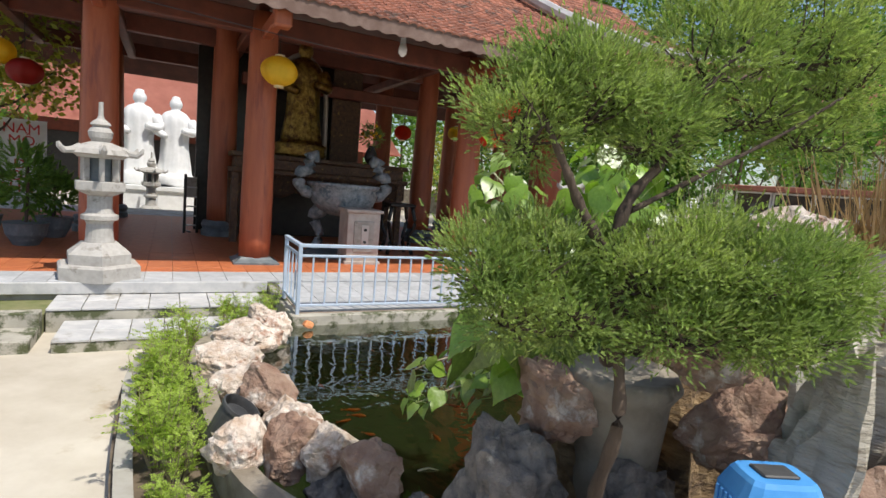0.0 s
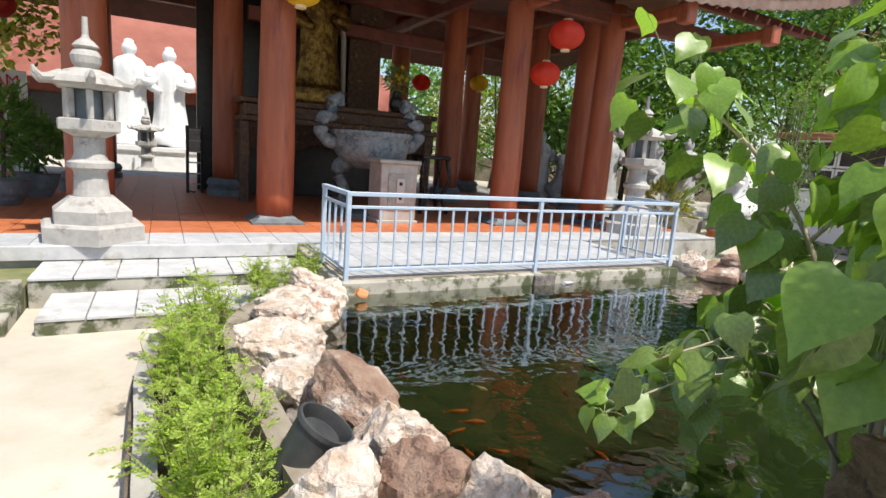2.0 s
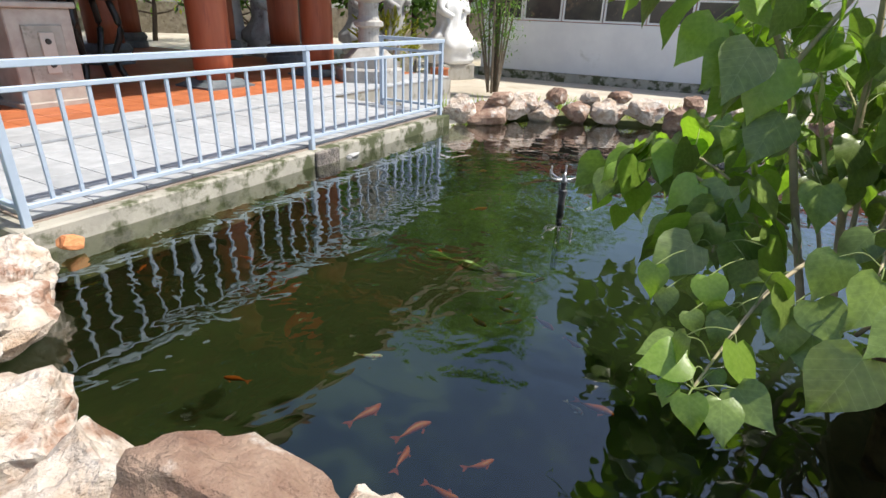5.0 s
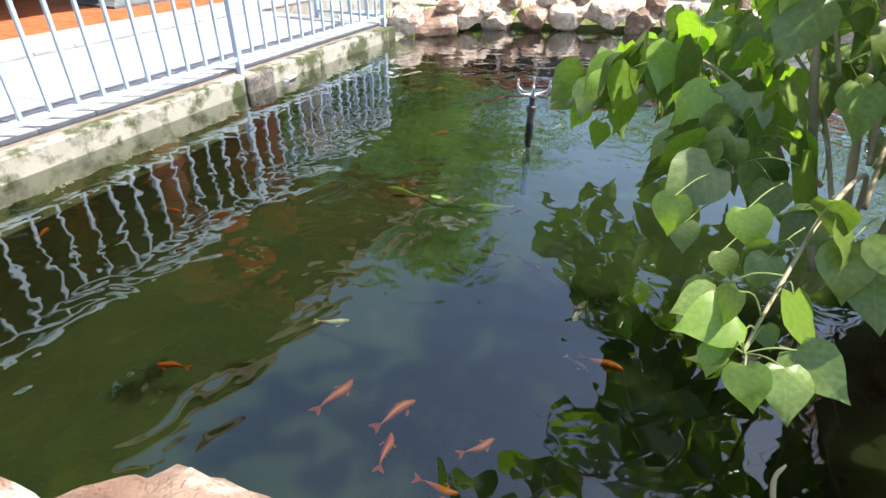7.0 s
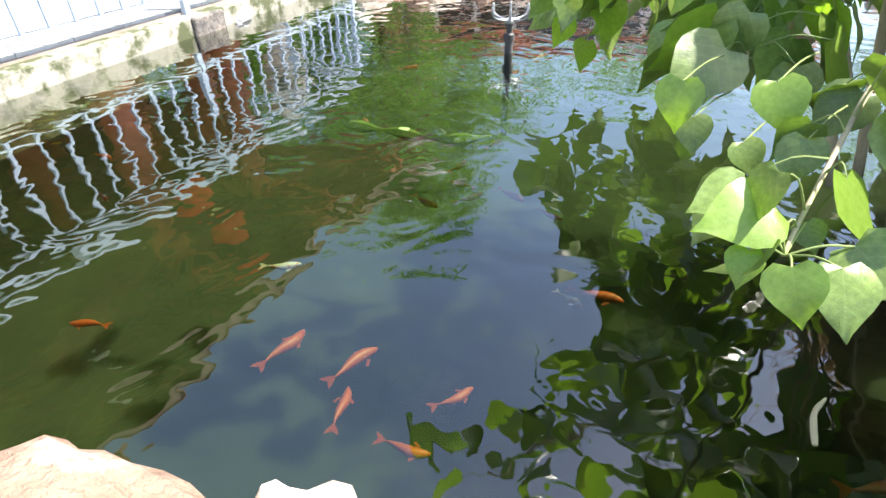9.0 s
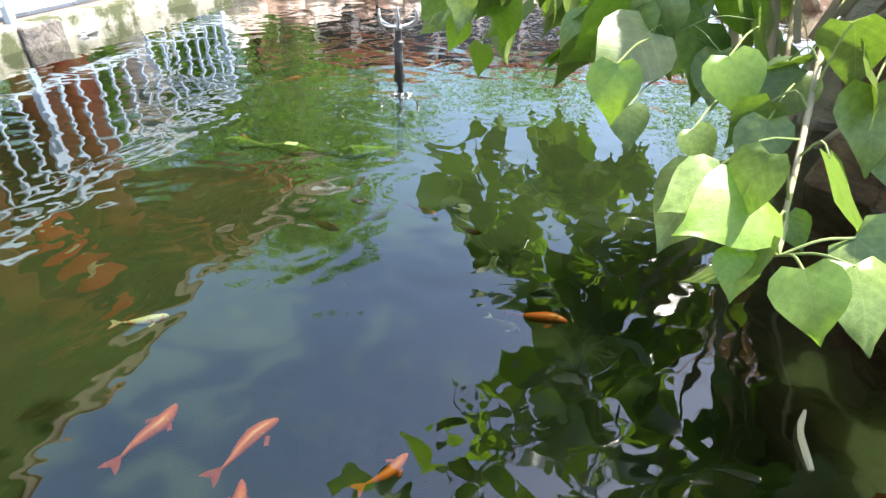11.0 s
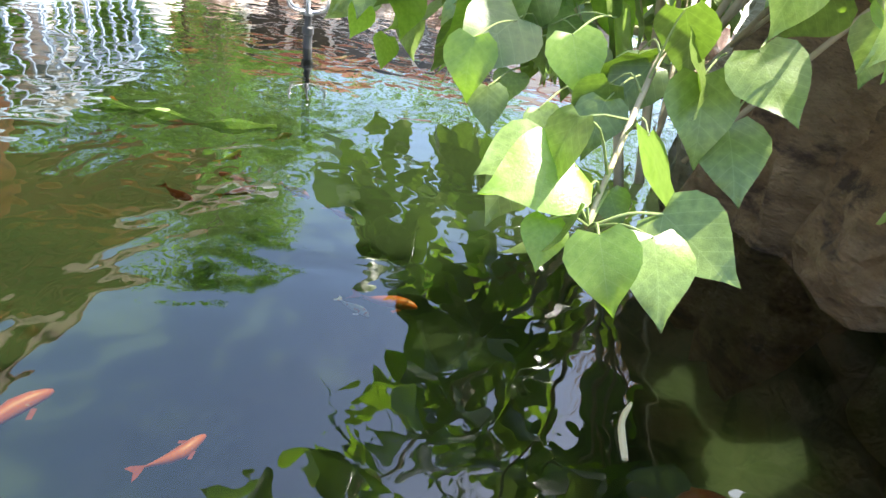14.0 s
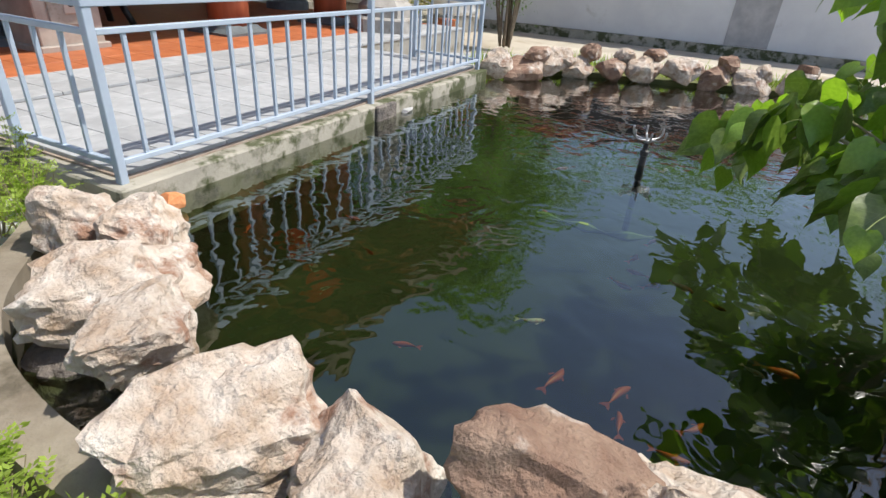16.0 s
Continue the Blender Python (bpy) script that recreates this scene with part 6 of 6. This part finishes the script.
for k in range(7):
    x0 = 0.1 + k * 1.13
    for z0, z1 in ((1.60, 2.22), (2.26, 2.98)):
        wdw = part("window", boxed(x0 + 0.05, x0 + 1.05, 0.05, 0.06, z0 + 0.05, z1 - 0.05), M["glass"], hut, "dark framed window")
        for a in ((x0, x0 + 1.1, z0, z0 + 0.05), (x0, x0 + 1.1, z1 - 0.05, z1), (x0, x0 + 0.05, z0 + 0.05, z1 - 0.05), (x0 + 1.05, x0 + 1.1, z0 + 0.05, z1 - 0.05)):
            part("window_frame", boxed(a[0], a[1], 0.02, 0.09, a[2], a[3]), M["white_wall"], wdw)
        for q in range(3):
            part("stored_box", boxed(x0 + 0.1 + 0.3 * q, x0 + 0.32 + 0.3 * q, 0.3, 0.6, z0 + 0.03, z0 + 0.2 + 0.1 * ((k + q) % 3)), M[("box_stone", "column", "cement")[(k + q) % 3]], hut)

# lilac cloth, folded parasol
par = thing("folded_parasol", "folded lilac and white parasol on a stand", "parasol", pose(-6.2, 25.9, 0.0))
bm = bmesh.new()
n = 24
prof = [(0.10, 0.55), (0.36, 0.7), (0.30, 1.3), (0.20, 2.1), (0.06, 2.75)]
rings = [[bm.verts.new((r * (1 + 0.18 * math.sin(6 * 2 * math.pi * i / n)) * math.cos(2 * math.pi * i / n), r * (1 + 0.18 * math.sin(6 * 2 * math.pi * i / n)) * math.sin(2 * math.pi * i / n), z)) for i in range(n)] for r, z in prof]
for a, b in zip(rings, rings[1:]):
    for i in range(n):
        bm.faces.new((a[i], a[(i + 1) % n], b[(i + 1) % n], b[i]))
part("canopy", bm, M["lilac"], par, smooth=True)
part("pole", lathe(bmesh.new(), [(0.03, 0.02), (0.03, 2.9)], 10), M["metal"], par)
part("foot", lathe(bmesh.new(), [(0.3, 0), (0.3, 0.08), (0.1, 0.12)], 16), M["cement"], par)

# far left yard: white figures, hall, sign, pots
for k, (x, y, h) in enumerate([(-17.3, 18.3, 3.9), (-16.4, 19.3, 3.8)]):
    o = draped_figure("statue", h, M["white_stone"], 60 + k, "tall white marble standing figure on a lotus seat", False, "white figures")
    o.matrix_basis = pose(x, y, 1.25, 0, 0, 42)
    pd = tagged(part("marble_pedestal", lathe(bmesh.new(), [(1.35, 0), (1.35, 1.05), (1.45, 1.10), (1.45, 1.25)], 8), M["white_stone"]), "white octagonal marble pedestal", "pedestal", "white pedestals")
    pd.matrix_basis = pose(x, y, 0, 0, 0, 20)
stone_lantern(pose(-15.2, 17.0, 0.03), "small pale stone lantern in the white yard", 2.5)
tagged(part("white_paving", boxed(-40, -8.6, -6, 40, -0.02, 0.03, m=Matrix.Rotation(radians(45.5), 4, "Z") @ Matrix.Translation((0, 12, 0))), M["white_wall"]), "glaring white paved yard", "pavement", kind="structure")
hall = thing("main_hall", "large hall with a salmon-red tiled roof and dark doors", "building", Matrix.Translation((-29, 28, 0)) @ Matrix.Rotation(radians(46), 4, "Z"))
part("wall", boxed(-16, 16, 0, 10, -0.02, 4.4), M["timber"], hall)
for k in range(12):
    part("door", boxed(-14.6 + 2.5 * k, -12.6 + 2.5 * k, -0.08, -0.002, 0.1, 3.6, bevel=0.02), M["black"], hall)
    part("column", lathe(bmesh.new(), [(0.28, 0), (0.26, 4.2)], 14, m=Matrix.Translation((-15.2 + 2.6 * k, -1.6, 0))), M["column"], hall, smooth=True)
bm = bmesh.new()
a = [bm.verts.new(p) for p in ((-18, -3, 4.2), (18, -3, 4.2), (15, 5, 12.5), (-15, 5, 12.5), (-18, 13, 4.2), (18, 13, 4.2))]
for f in ((0, 1, 2, 3), (3, 2, 5, 4), (0, 3, 4), (1, 5, 2)):
    bm.faces.new([a[i] for i in f])
bmesh.ops.solidify(bm, geom=bm.faces[:], thickness=0.25)
part("roof", bm, M["red_wall"], hall, "salmon-red tiled roof slope")
sign = thing("prayer_sign", "white upright sign with red capital letters", "sign", pose(-15.6, 12.6, 0.0, 0, 0, 52))
part("board", boxed(-0.62, 0.62, 0.0, 0.08, 0.9, 3.2, bevel=0.01), M["white_stone"], sign)
part("foot", boxed(-0.75, 0.75, -0.15, 0.25, 0, 0.9, bevel=0.02), M["white_stone"], sign)
for k, word in enumerate(("NAM", "M\u00d4", "A", "DI", "\u0110\u00c0", "PH\u1eacT")):
    cu = bpy.data.curves.new("lettering", "FONT")
    cu.body, cu.size, cu.align_x, cu.extrude = word, 0.42, "CENTER", 0.006
    cu.materials.append(M["red_sign"])
    o = new("lettering", cu)
    o.parent = sign
    o.matrix_basis = pose(0, -0.012, 2.78 - 0.36 * k, 90, 0, 0)


def potted(x, y, z, h, seed, label):
    p = thing("potted_plant", label, "potted plant", pose(x, y, z), group="potted plants")
    part("pot", lathe(bmesh.new(), [(0.20, 0), (0.32, 0.22), (0.36, 0.42), (0.38, 0.45), (0.33, 0.45)], 20), M["plinth"], p, smooth=False)
    part("stem", tube(bmesh.new(), curve_pts([(0, 0, 0.4), (0.05, 0, h * 0.6), (0, 0.03, h * 0.9)], 4), 0.03, 7), M["bark"], p)
    v, f = sprig_cloud((0, 0, h * 0.75), (0.42, 0.42, h * 0.35), 420, seed, 0.16)
    raw("foliage", v, f, M["tree_leaf"], p)
    return p


potted(-8.75, 8.15, FLOOR + 0.004, 1.7, 3, "dark pot with a bushy dark green plant")
potted(-9.5, 9.2, FLOOR + 0.004, 1.3, 4, "dark pot with flowering green plant")
potted(-10.3, 8.3, FLOOR + 0.004, 1.2, 5, "dark pot with a low green plant")

# pink-roofed house beyond the juniper
house = thing("pink_house", "distant house with a pink tiled roof", "house", pose(19, 44, 0, 0, 0, -20))
part("wall", boxed(-7, 7, 0, 8, -0.02, 7.5), M["white_wall"], house)
bm = bmesh.new()
a = [bm.verts.new(p) for p in ((-8, -1, 7.4), (8, -1, 7.4), (7.5, 4, 12.6), (-7.5, 4, 12.6), (-8, 9, 7.4), (8, 9, 7.4))]
for f in ((0, 1, 2, 3), (3, 2, 5, 4), (0, 3, 4), (1, 5, 2)):
    bm.faces.new([a[i] for i in f])
bmesh.ops.solidify(bm, geom=bm.faces[:], thickness=0.2)
part("roof", bm, M["far_roof"], house)
for k in range(4):
    part("window", boxed(-5.6 + 3.2 * k, -4.2 + 3.2 * k, -0.05, -0.002, 3.2, 5.2, bevel=0.02), M["glass"], house)
# added wall, given the brown cement to read as dark foliage behind the figures
wallf = tagged(part("yard_wall", boxed(-34, 40, 0, 0.3, -0.02, 1.7), M["kerb_brown"]), "long added wall closing the grounds, stained brown to stand in for dark foliage", "wall", kind="structure")
wallf.matrix_basis = pose(0, 40, 0, 0, 0, -4)
# added wall that is never in view, closes the space behind the camera
back = tagged(part("garden_wall", boxed(-25, 25, 0, 0.3, -0.02, 2.4), M["mossy"]), "added stained wall behind the path, out of view", "wall", kind="structure")
back.matrix_basis = pose(0, -9, 0, 0, 0, 4)

# dry grass clump behind the rockery
rr = random.Random(12)
verts, faces = [], []
for _ in range(900):
    a, r0 = rr.uniform(0, 6.28), rr.random() ** 0.5 * 0.55
    b0 = Vector((r0 * math.cos(a), r0 * math.sin(a), 0))
    tip = b0 + Vector((rr.gauss(0, 0.28), rr.gauss(0, 0.28), rr.uniform(0.7, 1.6)))
    mid = b0.lerp(tip, 0.55) + Vector((0, 0, 0.12))
    w = Vector((rr.gauss(0, 1), rr.gauss(0, 1), 0)).normalized() * 0.006
    b = len(verts)
    verts += [b0 - w, b0 + w, mid + w, tip, mid - w]
    faces.append((b, b + 1, b + 2, b + 3, b + 4))
g = raw("dry_grass", verts, faces, M["dry"])
tagged(g, "clump of dry brown grass behind the rockery", "grass", kind="stuff").matrix_basis = pose(3.85, 5.2, 1.35)
verts, faces = [], []
for k in range(1500):
    t = rr.random() * (len(bank) - 1)
    a, b0 = bank[int(t)], bank[int(t) + 1]
    f = t - int(t)
    x, y = a[0] + (b0[0] - a[0]) * f, a[1] + (b0[1] - a[1]) * f
    d = Vector((x - 2.5, y - 7.5, 0)).normalized()
    p = Vector((x, y, 0.34)) + d * rr.uniform(0.25, 1.15)
    tip = p + Vector((rr.gauss(0, 0.05), rr.gauss(0, 0.05), rr.uniform(0.08, 0.26)))
    w = Vector((rr.gauss(0, 1), rr.gauss(0, 1), 0)).normalized() * 0.012
    b = len(verts)
    verts += [p - w, p + w, tip]
    faces.append((b, b + 1, b + 2))
tagged(raw("bank_grass", verts, faces, M["shrub"]), "thin green weeds along the far bank", "grass", kind="stuff")
